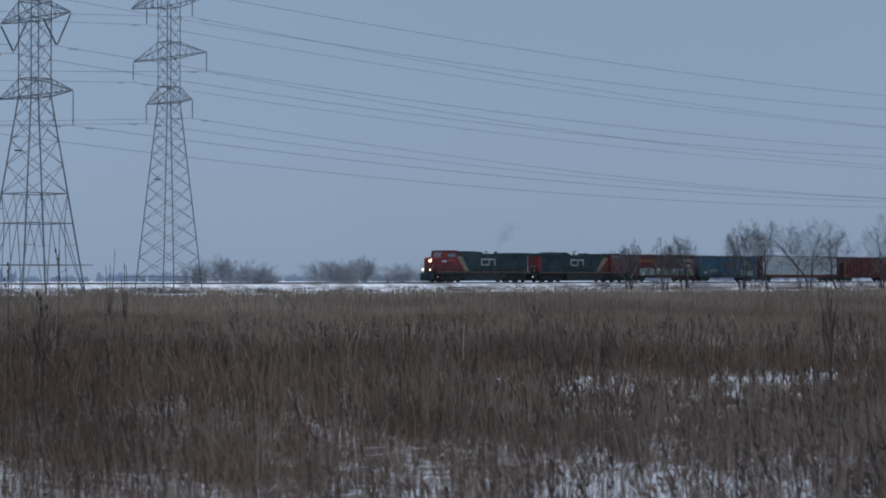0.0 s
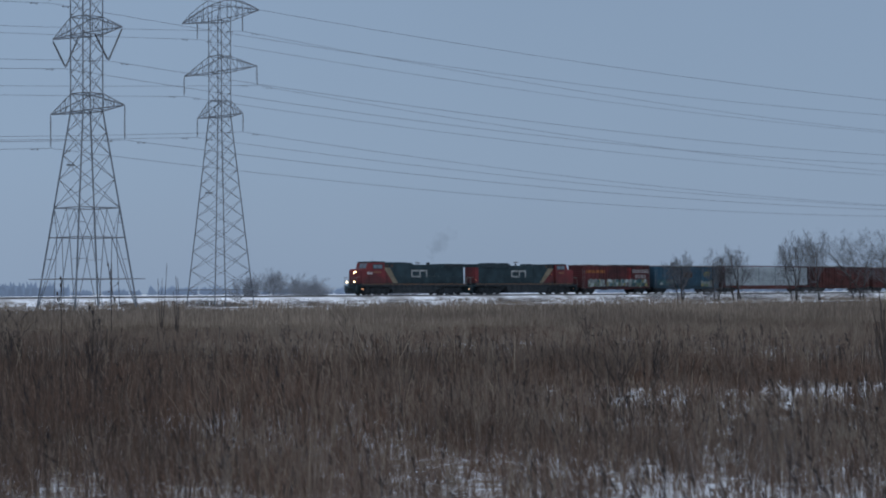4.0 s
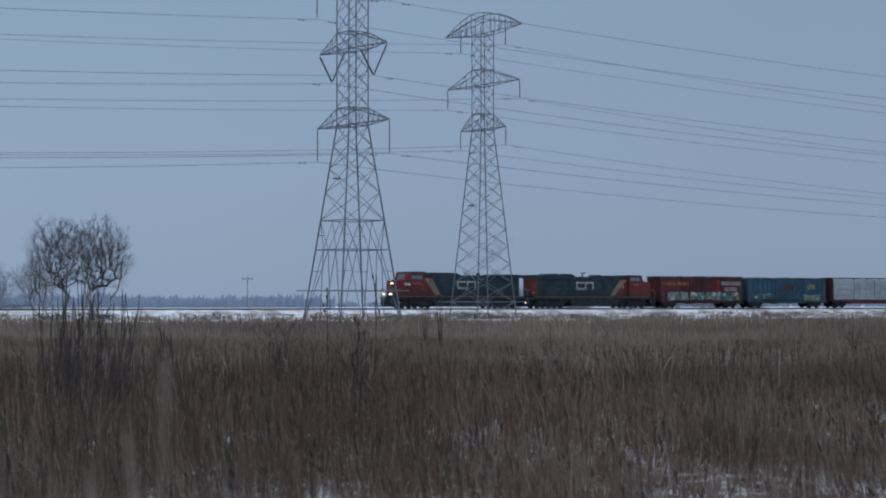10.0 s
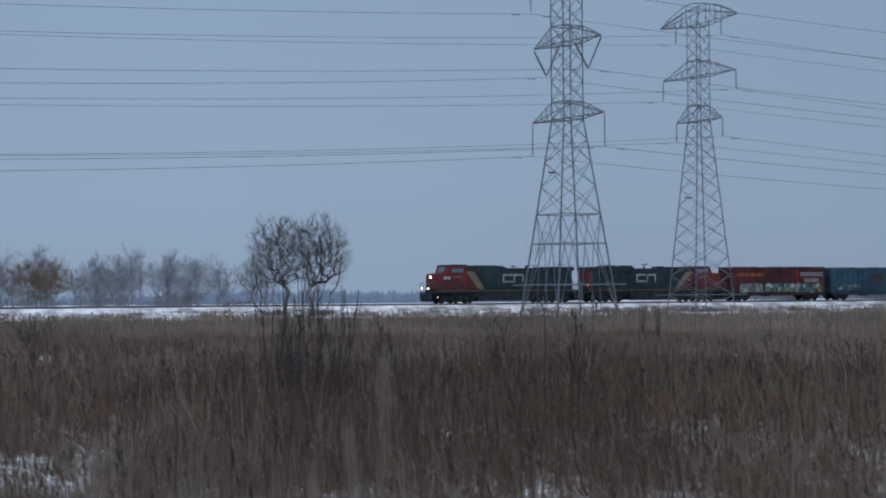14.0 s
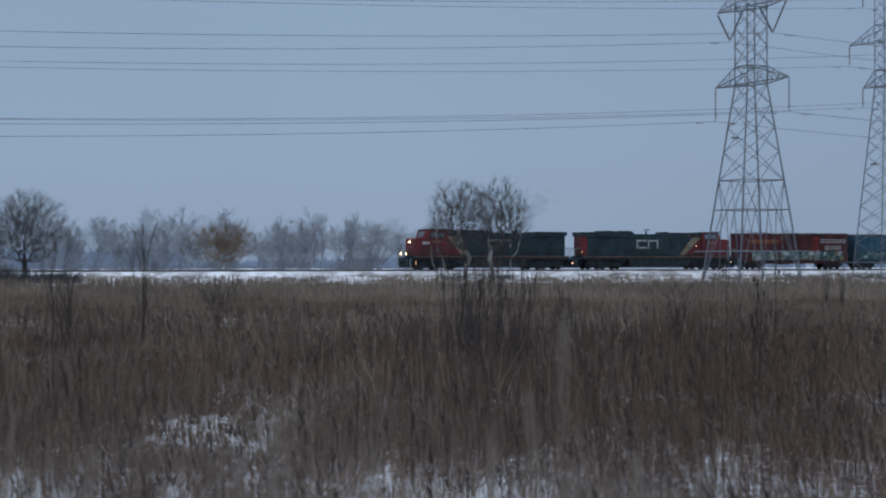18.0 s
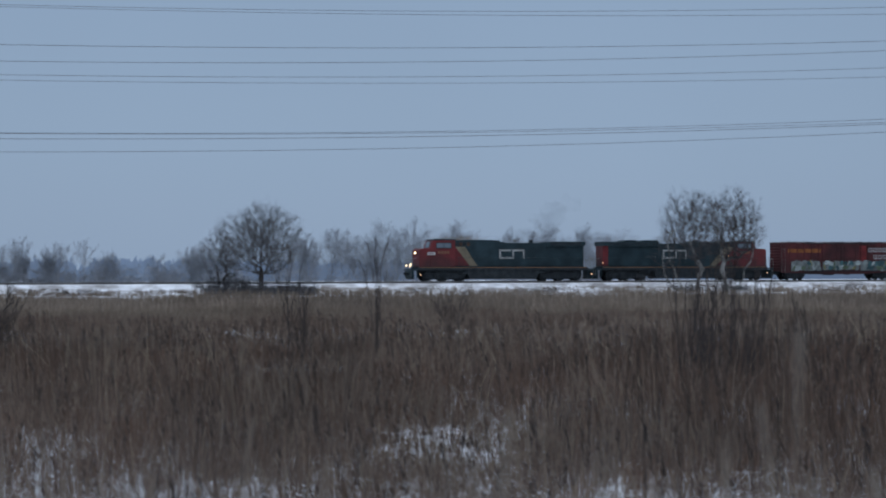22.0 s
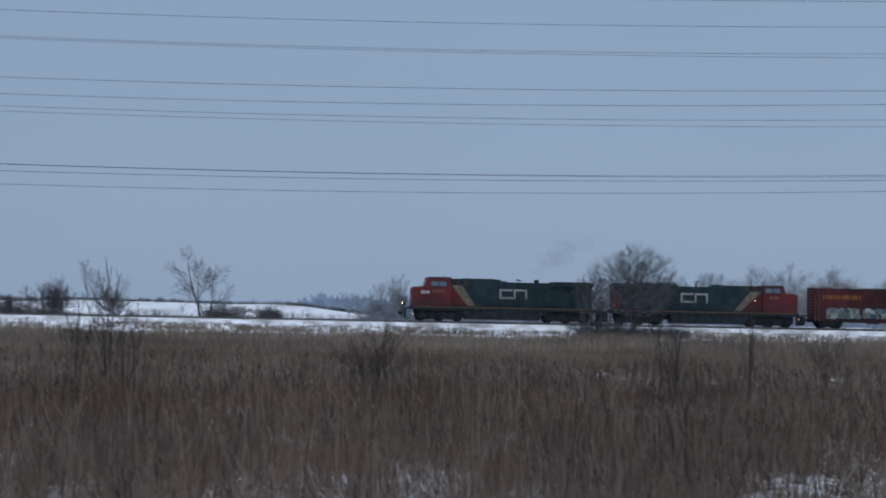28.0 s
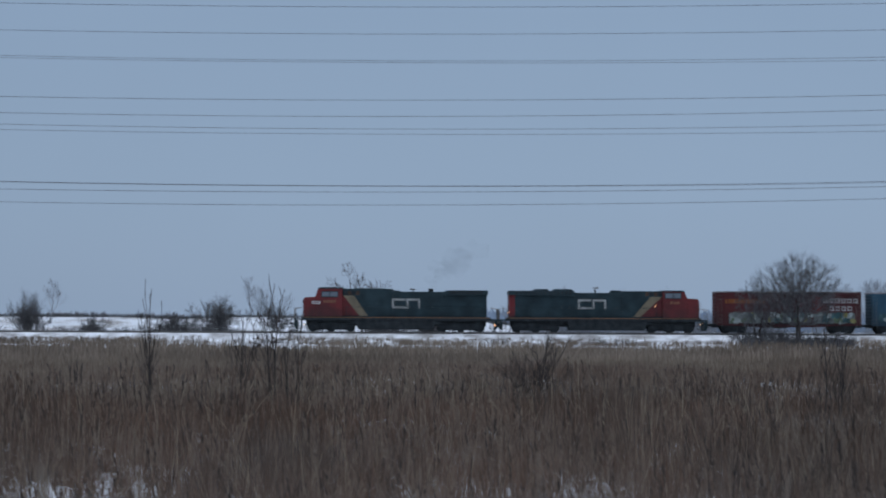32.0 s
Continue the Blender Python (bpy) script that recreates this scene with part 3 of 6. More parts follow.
def tower_slim(x, y):
    """The slimmer tower with a bowed top arm."""
    ob = thing("transmission_tower", "tall slim galvanised lattice transmission tower with bowed top", "pylon", "transmission towers", at=(x, y, 0.3))

    def half(z):
        return 0.98 + (max(0, 23.6 - z) * 0.0855)
    bm = B()
    z, zs = -0.6, [-0.6]
    while z < 23.0:
        z += 1.15 * half(z) ** 0.5 * 1.25
        zs.append(min(z, 23.6))
    lattice(bm, half, zs, 0.065)
    zs = [23.6 + k * 1.57 for k in range(9)]
    lattice(bm, half, zs, 0.06)
    part("tower_body", bm, M["galv"], ob)
    for z, reach, rise in ((23.6, 4.85, 2.0), (29.2, 7.72, 2.0)):
        bm = B()
        arm(bm, z, reach, 0.98, rise, 0.052, 0.12)
        part("cross_arm", bm, M["galv"], ob)
    bm = B()
    arm(bm, 35.6, 8.2, 0.98, 1.9, 0.05, 0.55)
    for s in (-1, 1):
        for sx in (-1, 1):
            pts = [Vector((sx * 0.98 * (1 - f), s * (0.1 + 8.1 * f), 36.15 + 2.2 * (1 - f ** 1.7))) for f in (0, 0.15, 0.3, 0.5, 0.75, 1)]
            for p, q in zip(pts, pts[1:]):
                rod(bm, p, q, 0.06, sides=4)
                rod(bm, q, (q.x, q.y, 35.7 + 0.4 * abs(q.y) / 8), 0.04, sides=3)
    part("top_arm", bm, M["galv"], ob)
    for s in (-1, 1):
        for a, b in (((0, s * 4.85, 23.7), (0, s * 4.85, 21.35)), ((0, s * 7.72, 29.3), (0, s * 7.72, 26.9)), ((0, s * 4.8, 35.9), (0, s * 4.8, 33.85))):
            bm = B()
            string(bm, a, b, 0.10)
            part("insulator", bm, M["insul"], ob, "dark porcelain insulator string")
    guard(ob, 1.9, 4.1)
    part("sign_plate", box(B(), -2.3, -1.3, -0.03, 0.03, 13.9, 14.05), M["insul"], ob, "small dark plate on a bracket")
    return ob


T1, T2 = (109.9, 174.0), (148.3, 204.0)
tower_heavy(*T1)
tower_slim(*T2)


def cable(x, y, z, half_span, sag):
    """A conductor that hangs over two spans, one to each side of its tower."""
    pts = []
    for s in (-1, 1):
        row = []
        for k in range(49):
            f = k / 48
            row.append(Vector((x + s * 2 * half_span * f, y, z - 4 * sag * f * (1 - f))))
        pts += row[::-1][:-1] if s < 0 else row
    co, quads, n = [], [], 4
    for k, p in enumerate(pts):
        for a in range(n):
            w = 2 * math.pi * a / n
            co.append((p.x, p.y + 0.021 * math.cos(w), p.z + 0.021 * math.sin(w)))
    for k in range(len(pts) - 1):
        for a in range(n):
            quads.append((k * n + a, k * n + (a + 1) % n, (k + 1) * n + (a + 1) % n, (k + 1) * n + a))
    ob = tagged(new("power_cable", soup("power_cable", np.array(co), np.array(quads), M["wire"])), "thin grey overhead conductor sagging between towers", "cable", "overhead cables")
    for s in (-1, 1):
        d = damper()
        d.parent = ob
        d.location = (x + s * 1.9, y, z - 4 * sag * (0.95 / half_span) * (1 - 0.95 / half_span) - 0.1)


def damper():
    bm = B()
    rod(bm, (-0.32, 0, 0), (0.32, 0, 0), 0.015, sides=4)
    for e in (-0.32, 0.32):
        rod(bm, (e - 0.09, 0, 0), (e + 0.09, 0, 0), 0.06, sides=6)
    rod(bm, (0, 0, 0), (0, 0, 0.12), 0.02, sides=4)
    me = bpy.data.meshes.new("damper")
    bm.to_mesh(me)
    bm.free()
    me.materials.append(M["wire"])
    return new("damper", me)


for y, z, sag in ((-6.92, 16.9, 3.85), (6.92, 16.85, 4.04), (-4.0, 25.0, 3.9), (4.0, 24.9, 4.35), (-7.05, 32.2, 3.6), (7.05, 32.0, 3.6)):
    cable(T1[0], T1[1] + y, z + 0.07, 122, sag)
for y, z, sag in ((-4.85, 21.4, 5.75), (4.85, 21.3, 5.0), (-7.72, 26.95, 5.9), (7.72, 26.75, 4.7), (-4.8, 33.9, 5.7), (4.8, 33.8, 4.5)):
    cable(T2[0], T2[1] + y, z + 0.3, 155, sag)

# ---- the train ----
M["emblem"] = mat("emblem_paint", (0.36, 0.36, 0.34), 0.6, 0.3, 2, 30)
HW = 1.5      # half width of cab and cars


def wheelset(parent, x, r):
    bm = B()
    for s in (-1, 1):
        rod(bm, (0, s * 0.68, 0), (0, s * 0.82, 0), r, sides=20)
        rod(bm, (0, s * 0.66, 0), (0, s * 0.69, 0), r + 0.03, sides=20)
        for k in range(5):
            a = k * 2 * math.pi / 5
            rod(bm, (0.6 * r * math.cos(a), s * 0.80, 0.6 * r * math.sin(a)), (0.6 * r * math.cos(a), s * 0.835, 0.6 * r * math.sin(a)), 0.07, sides=6)
    rod(bm, (0, -0.95, 0), (0, 0.95, 0), 0.09, sides=8)
    w = part("wheelset", bm, M["under"], parent, "dark steel wheelset")
    w.location = (x, 0, r)
    SPIN.append((w, x, r))
    return w


SPIN = []


def truck(parent, x, axles, r, gap):
    """A bogie: side frames with springs and axle boxes; its wheelsets turn."""
    bm = B()
    L = gap * (axles - 1) / 2
    for s in (-1, 1):
        y0, y1 = sorted((s * 0.92, s * 1.08))
        slab(bm, [(x - L - 0.5, r + 0.34), (x - L - 0.5, r - 0.05), (x - L + 0.3, r - 0.16), (x - 0.35, r - 0.34), (x + 0.35, r - 0.34), (x + L - 0.3, r - 0.16), (x + L + 0.5, r - 0.05), (x + L + 0.5, r + 0.34), (x + 0.6, r + 0.48), (x - 0.6, r + 0.48)], y0, y1)
        for k in range(axles):
            c = x - L + k * gap
            box(bm, c - 0.2, c + 0.2, *sorted((s * 1.02, s * 1.16)), r - 0.2, r + 0.2)
        for k in range(axles - 1):
            for e in (-0.16, 0.16):
                c = x - L + (k + 0.5) * gap + e
                rod(bm, (c, s * 1.1, r - 0.22), (c, s * 1.1, r + 0.2), 0.075, sides=8)
        if axles == 3:
            rod(bm, (x - L - 0.3, s * 1.14, r + 0.42), (x - L + 0.5, s * 1.14, r + 0.42), 0.11, sides=8)
            rod(bm, (x + L - 0.5, s * 1.14, r + 0.42), (x + L + 0.3, s * 1.14, r + 0.42), 0.11, sides=8)
    box(bm, x - 0.35, x + 0.35, -0.95, 0.95, r - 0.05, r + 0.4)
    if axles == 3:
        for k in range(axles - 1):
            c = x - L + (k + 0.5) * gap
            box(bm, c - 0.62, c + 0.62, -0.62, 0.62, 0.20, 1.14, 0.04)
    part("truck_frame", bm, M["under"], parent)
    for k in range(axles):
        wheelset(parent, x - L + k * gap, r)


def coupler(parent, x, s):
    bm = B()
    box(bm, *sorted((x, x + s * 0.75)), -0.11, 0.11, 0.76, 0.98)
    box(bm, *sorted((x + s * 0.6, x + s * 0.95)), -0.17, 0.17, 0.72, 1.02, 0.05)
    part("coupler", bm, M["under"], parent, "knuckle coupler")


def rail_run(bm, pts, r=0.022):
    for a, b in zip(pts, pts[1:]):
        rod(bm, a, b, r, sides=5)


def logo(parent, x, z, w, h, y, s):
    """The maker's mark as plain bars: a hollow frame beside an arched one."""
    t = h * 0.20
    y0, y1 = sorted((s * (y + 0.004), s * (y + 0.016)))
    m = w * 0.50
    for a, b, c, d in ((0, t, 0, h), (t, m, 0, t), (t, m - t * 0.4, h - t, h), (m + t * 0.35, m + t * 1.2, 0, h), (w - t * 0.85, w, 0, h), (m + t * 1.2, w - t * 0.85, h - t, h)):
        bm = B()
        box(bm, *sorted((x - s * (a - w / 2), x - s * (b - w / 2))), y0, y1, z + c, z + d)
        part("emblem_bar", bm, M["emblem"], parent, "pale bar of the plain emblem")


def locomotive(spec, label):
    """A six-axle freight engine with its front towards -x; s runs from the nose backwards, metres."""
    L = spec["length"]
    ob = thing("locomotive", label, "locomotive", "engines of the train")

    def X(s):
        return s - L / 2
    deck = 1.62
    # frame and platform
    bm = B()
    box(bm, X(-0.15), X(L + 0.15), -1.42, 1.42, 1.22, deck, 0.03)
    box(bm, X(0.3), X(L - 0.3), -0.5, 0.5, 0.62, 1.23)
    part("frame", bm, M["under"], ob)
    for sd in (-1, 1):
        bm = B()
        box(bm, X(0.1), X(L), *sorted((sd * 1.425, sd * 1.437)), deck - 0.11, deck - 0.045)
        part("sill_stripe", bm, M["yellow"], ob, "ochre stripe along the sill")
    # nose and cab
    bm = slab(B(), [(X(0.0), deck), (X(0.0), 3.45), (X(0.18), 3.70), (X(1.5), 3.78), (X(1.5), deck)], -HW * 0.97, HW * 0.97, 0.08)
    nose = part("nose", bm, M["red"], ob, "red short nose")
    c0, c1 = 1.3, spec["cab_end"]
    top = spec["cab_top"]
    bm = slab(B(), [(X(c0), deck), (X(c0), 3.7), (X(c0 + 0.28), top - 0.22), (X(c0 + 0.55), top), (X(c1), top), (X(c1), deck)], -HW, HW, 0.06)
    cab = part("cab", bm, M["red"], ob, "red operator's cab")
    bm = slab(B(), [(X(c0 + 0.3), top - 0.06), (X(c0 + 0.6), top + 0.02), (X(c1 + 0.05), top + 0.02), (X(c1 + 0.05), top - 0.10), (X(c0 + 0.3), top - 0.16)], -HW - 0.02, HW + 0.02, 0.02)
    part("cab_roof", bm, M["black"], ob)
    for sd in (-1, 1):
        for a, b in ((c0 + 0.75, c0 + 1.55), (c0 + 1.62, c0 + 2.42)):
            bm = B()
            box(bm, X(a), X(b), *sorted((sd * (HW + 0.004), sd * (HW + 0.02))), 3.80, 4.30, 0.006)
            w = part("side_window", bm, M["glass"], ob, "pale reflecting cab window")
            bm = B()
            y0, y1 = sorted((sd * (HW + 0.004), sd * (HW + 0.03)))
            for q in ((a - 0.07, a, 3.72, 4.37), (b, b + 0.07, 3.72, 4.37), (a, b, 3.72, 3.80), (a, b, 4.30, 4.37)):
                box(bm, X(q[0]), X(q[1]), y0, y1, q[2], q[3])
            f = part("window_frame", bm, M["black"], w)
        if spec["panel"]:
            bm = B()
            box(bm, X(0.95), X(1.85), *sorted((sd * (HW + 0.004), sd * (HW + 0.016))), 2.98, 3.28)
            panel = part("number_panel", bm, M["white"], ob, "white number panel with unreadable figures")
            for k in range(4):
                part("figure_bar", box(B(), X(1.06 + k * 0.18), X(1.16 + k * 0.18), *sorted((sd * (HW + 0.016), sd * (HW + 0.020))), 3.05, 3.21), M["red"], panel)
        for k in range(4):
            part("number_bar", box(B(), X(2.2 + k * 0.36), X(2.46 + k * 0.36), *sorted((sd * (HW + 0.004), sd * (HW + 0.014))), 3.12, 3.42), M["number"], ob, "faded gold bar")
        for k in range(4):
            q = c1 + 0.1 + k * 0.46
            part("intake_grille", box(B(), X(q), X(q + 0.38), *sorted((sd * 1.132, sd * 1.16)), 4.0, 4.42, 0.006), M["rustdark" if k % 2 else "under"], ob)
        bm = B()
        box(bm, X(c1 - 0.75), X(c1 - 0.15), *sorted((sd * (HW + 0.002), sd * (HW + 0.014))), 1.75, 3.6, 0.004)
        d = part("cab_door", bm, M["red"], ob)
    for k in (-0.75, 0.05):
        bm = slab(B(), [(X(c0 - 0.02), 3.82), (X(c0 + 0.22), top - 0.28), (X(c0 + 0.24), top - 0.28), (X(c0), 3.82)], k, k + 0.7)
        part("windshield", bm, M["glass"], ob)
    # hood in steps
    for a, b, z, hw, nm in spec["hood"]:
        bm = box(B(), X(a), X(b), -hw, hw, deck - 0.02, z, 0.05)
        part(nm, bm, M["black"], ob)
        if nm == "radiator_hood":
            bm = slab(B(), [(X(a - 0.1), z - 0.55), (X(a + 0.2), z - 0.08), (X(a + 0.25), z + 0.03), (X(b + 0.1), z + 0.03), (X(b + 0.1), z - 0.45)], -HW, HW, 0.03)
            part("radiator", bm, M["black"], ob)
            for sd in (-1, 1):
                for k in range(14):
                    q = a + 0.4 + k * (b - a - 0.8) / 14
                    part("louvre", box(B(), X(q), X(q + 0.18), *sorted((sd * (HW + 0.002), sd * (HW + 0.03))), z - 0.40, z - 0.02), M["under"], ob)
    for sd in (-1, 1):
        hw = 1.13
        bm = slab(B(), [(X(c1 + 0.004), 3.92), (X(spec["tan"][0]), 3.92), (X(spec["tan"][2]), deck + 0.1), (X(c1 + 0.004), deck + 0.1)], *sorted((sd * (hw + 0.002), sd * (hw + 0.012))))
        part("red_panel", bm, M["red"], ob, "red front section of the hood")
        a, b, c, d = spec["tan"]
        bm = slab(B(), [(X(a), 3.92), (X(b), 3.92), (X(d), deck + 0.1), (X(c), deck + 0.1)], *sorted((sd * (hw + 0.003), sd * (hw + 0.014))))
        part("diagonal_stripe", bm, M["tan"], ob, "sand-coloured diagonal stripe")
        logo(ob, X(spec["mark"]), 2.55, 3.05, 1.06, hw - 0.0, sd)
        # hood doors and grilles
        for a in spec["doors"]:
            bm = B()
            box(bm, X(a), X(a + 0.72), *sorted((sd * (hw + 0.001), sd * (hw + 0.022))), 1.85, 3.55, 0.006)
            dd = part("hood_door", bm, M["black"], ob)
            bm = B()
            rod(bm, (X(a + 0.1), sd * (hw + 0.03), 2.6), (X(a + 0.1), sd * (hw + 0.03), 2.85), 0.012)
            part("latch", bm, M["steel"], dd)
        # handrails along the walkway
        s = 4.7
        bm = B()
        rail_run(bm, [(X(4.6), sd * 1.40, deck + 1.05), (X(L - 0.2), sd * 1.40, deck + 1.05)])
        part("handrail", bm, M["black"], ob)
        while s < L - 0.1:
            bm = B()
            rod(bm, (X(s), sd * 1.40, deck), (X(s), sd * 1.40, deck + 1.05), 0.02)
            part("stanchion", bm, M["black"], ob)
            s += 2.3
    if "rear_red" in spec:
        bm = box(B(), X(L - spec["rear_red"]), X(L - 0.10), -1.15, 1.15, deck + 0.08, 4.36, 0.02)
        part("rear_end", bm, M["red"], ob, "red end of the long hood")
    # roof gear
    for a, b, z0, z1, w in spec["roof"]:
        bm = slab(B(), [(X(a), z0), (X(a + (b - a) * 0.15), z1), (X(b - (b - a) * 0.15), z1), (X(b), z0)], -w, w, 0.04)
        part("roof_housing", bm, M["black"], ob)
    for s, z0, z1, r in spec["stack"]:
        bm = rod(B(), (X(s), 0, z0), (X(s), 0, z1), r, sides=12)
        part("exhaust_stack", bm, M["under"], ob)
    for s, z0 in spec["horn"]:
        bm = rod(B(), (X(s), 0, z0), (X(s), 0, z0 + 0.28), 0.05, sides=8)
        for k in (-0.2, 0, 0.2):
            rod(bm, (X(s) + 0.28, k, z0 + 0.26), (X(s) - 0.32, k, z0 + 0.3), 0.03, 0.09, sides=8)
        part("horn", bm, M["steel"], ob, "air horn cluster")
    bm = rod(B(), (X(c1 - 0.6), 0.5, top), (X(c1 - 0.6), 0.5, top + 0.5), 0.012, sides=4)
    part("antenna", bm, M["under"], ob)
    # underneath
    bm = slab(B(), [(X(5.8), 1.27), (X(5.7), 0.95), (X(6.0), 0.24), (X(14.1), 0.24), (X(14.4), 0.95), (X(14.3), 1.27)], -1.35, 1.35, 0.06)
    part("fuel_tank", bm, M["under"], ob, "long grimy fuel tank")
    for sd in (-1, 1):
        for a, b in ((5.2, 6.0), (L - 5.9, L - 5.2)):
            bm = rod(B(), (X(a), sd * 1.15, 1.0), (X(b), sd * 1.15, 1.0), 0.2, sides=10)
            part("air_reservoir", bm, M["under"], ob)
        bm = B()
        rail_run(bm, [(X(0.8), sd * 1.3, 1.12), (X(L - 0.8), sd * 1.3, 1.12)], 0.05)
        part("air_pipe", bm, M["under"], ob)
    truck(ob, X(3.05), 3, 0.533, 2.03)
    truck(ob, X(L - 3.05), 3, 0.533, 2.03)
    # ends: pilot, steps, couplers, hand rails
    for e, s in ((-0.15, -1), (L + 0.15, 1)):
        xe = X(e)
        bm = slab(B(), [(xe + s * 0.75, 1.25), (xe + s * 0.75, 0.55), (xe + s * 0.55, 0.22), (xe + s * 0.45, 0.22), (xe + s * 0.45, 1.25)], -1.35, 1.35)
        part("pilot", bm, M["black"], ob)
        bm = B()
        box(bm, *sorted((xe - s * 0.02, xe + s * 0.85)), -1.35, 1.35, 1.28, 1.42)
        for sd in (-1, 1):
            for k in range(4):
                box(bm, *sorted((xe + s * 0.05, xe + s * 0.62)), *sorted((sd * 1.06, sd * 1.40)), 0.38 + k * 0.27, 0.42 + k * 0.27)
            box(bm, *sorted((xe + s * 0.02, xe + s * 0.06)), *sorted((sd * 1.04, sd * 1.42)), 0.36, 1.3)
        part("end_steps", bm, M["black"], ob)
        for sd in (-1, 1):
            bm = B()
            rail_run(bm, [(xe + s * 0.78, sd * 1.3, 0.5), (xe + s * 0.78, sd * 1.3, 2.5), (xe + s * 0.1, sd * 1.3, 2.62)], 0.028)
            rail_run(bm, [(xe + s * 0.78, sd * 1.3, 2.45), (xe + s * 0.78, sd * 0.35, 2.45), (xe + s * 0.78, sd * 0.35, 1.4)], 0.025)
            part("end_rail", bm, M["steel"], ob, "pale grab rail")
        coupler(ob, xe + s * 0.35, s)
        for k in (-0.5, -0.3, 0.3, 0.5):
            bm = B()
            rail_run(bm, [(xe + s * 0.75, k, 0.95), (xe + s * 0.95, k, 0.55), (xe + s * 1.0, k * 0.8, 0.6)], 0.03)
            part("air_hose", bm, M["under"], ob)
    for s, z, y, r, m in spec["lights"]:
        bm = B()
        if m == "amber":
            rod(bm, (X(s) - 0.14, y, z), (X(s) - 0.053, y, z), r * 0.7, r, sides=12)
        else:
            rod(bm, (X(s) - 0.055, y, z), (X(s) - 0.06, y, z), r, sides=12)
        lamp = part("headlight" if m == "lamp" else "marker_light", bm, M[m], ob, "lit warm lamp" if m == "lamp" else "small lit amber lamp")
        part("lamp_case", rod(B(), (X(s) + 0.05, y, z), (X(s) - 0.053, y, z), r + 0.03, sides=12), M["under"], lamp)
        if m == "lamp":
            hd = 0.075 if z > 3 else 0.064
            bm = B()
            rings = [[bm.verts.new((X(s) - q, y + e * math.cos(k * math.pi / 6), z + e * math.sin(k * math.pi / 6))) for k in range(12)] for q, e in ((0.05, r + 0.012), (hd, r + 0.012), (hd, r + 0.03), (0.05, r + 0.03))]
            for u, v in zip(rings, rings[1:]):
                for k in range(12):
                    bm.faces.new((u[k], u[(k + 1) % 12], v[(k + 1) % 12], v[k]))
            part("lamp_hood", bm, M["under"], lamp)
    return ob


ENGINE1 = dict(panel=True, length=20.2, cab_end=4.25, cab_top=4.78, tan=(3.95 + 0.4, 5.5, 6.1, 7.0), mark=11.15,
               hood=((4.25, 9.77, 4.66, 1.13, "front_hood"), (9.77, 15.4, 4.38, 1.13, "engine_hood"), (15.4, 19.95, 4.50, 1.13, "radiator_hood")),
               doors=(13.1, 13.95, 14.8), roof=((9.4, 10.6, 4.36, 4.5, 0.6), (5.0, 9.5, 4.64, 4.72, 0.8)),
               stack=((13.87, 4.36, 4.72, 0.26),), horn=((11.95, 4.36),),
               lights=((-0.02, 3.25, -0.17, 0.12, "lamp"), (-0.02, 3.25, 0.17, 0.12, "lamp"), (-0.80, 1.85, -0.80, 0.12, "lamp"), (-0.80, 1.85, 0.80, 0.12, "lamp"), (20.9, 0.75, -1.36, 0.07, "amber"), (0.2, 0.75, -1.50, 0.05, "amber")))
ENGINE2 = dict(panel=False, length=20.86, cab_end=4.0, cab_top=4.60, tan=(4.05, 5.3, 6.4, 7.2), mark=11.7, rear_red=0.75,
               hood=((4.0, 8.5, 4.54, 1.13, "front_hood"), (8.5, 13.6, 4.34, 1.13, "engine_hood"), (13.6, 20.7, 4.50, 1.13, "radiator_hood")),
               doors=(8.9, 13.3, 14.1, 14.9), roof=((8.3, 9.7, 4.32, 4.62, 0.7), (13.6, 16.1, 4.48, 4.72, 1.1), (16.3, 18.2, 4.48, 4.72, 1.1)),
               stack=((11.25, 4.3, 4.66, 0.1),), horn=((11.25, 4.6),),
               lights=((4.9, 2.9, 1.17, 0.07, "amber"), (20.9, 2.1, 1.05, 0.07, "amber"), (0.0, 0.9, 1.5, 0.05, "amber")))


def graffiti(parent, spans, y, rnd, fill, z0=1.25, z1=2.45):
    """Sprayed pieces that cannot be read: a dull fill with uneven overlapping shapes on it."""
    for tones, x0, x1 in spans:
        n = 14
        bm = B()
        top = [(x1 - (x1 - x0) * k / n, z1 - 0.1 - rnd.uniform(0, 0.3)) for k in range(n + 1)]
        low = [(x0 + (x1 - x0) * k / n, z0 + rnd.uniform(0, 0.2)) for k in range(n + 1)]
        slab(bm, low + top, y - 0.008, y - 0.003)
        part("sprayed_fill", bm, M[fill], parent, "faded sprayed graffiti")
        for low, high in ((0.02, 0.62), (0.40, 0.98)):
            x, k = x0 + rnd.uniform(0.05, 0.3), 0
            while x < x1 - 0.4:
                w = rnd.uniform(0.22, 0.75)
                a, b = z0 + (z1 - z0) * (low + rnd.uniform(0, 0.12)), z0 + (z1 - z0) * (high - rnd.uniform(0, 0.2))
                c, lean = rnd.uniform(0.1, 0.35) * w, rnd.uniform(-0.2, 0.2)
                h = b - a
                bm = B()
                slab(bm, [(x + c, a), (x + w - c, a + rnd.uniform(0, 0.2) * h), (x + w, a + 0.35 * h), (x + w + lean, b - 0.3 * h), (x + w - c + lean, b), (x + c + lean, b - rnd.uniform(0, 0.2) * h), (x + lean, b - 0.4 * h), (x, a + 0.3 * h)],
                     y - 0.012 - 0.003 * (k % 3) - 0.010 * (low > 0.2), y - 0.009)
                part("sprayed_bar", bm, M[tones[rnd.randrange(len(tones))]], parent)
                x, k = x + w * rnd.uniform(0.5, 1.1), k + 1


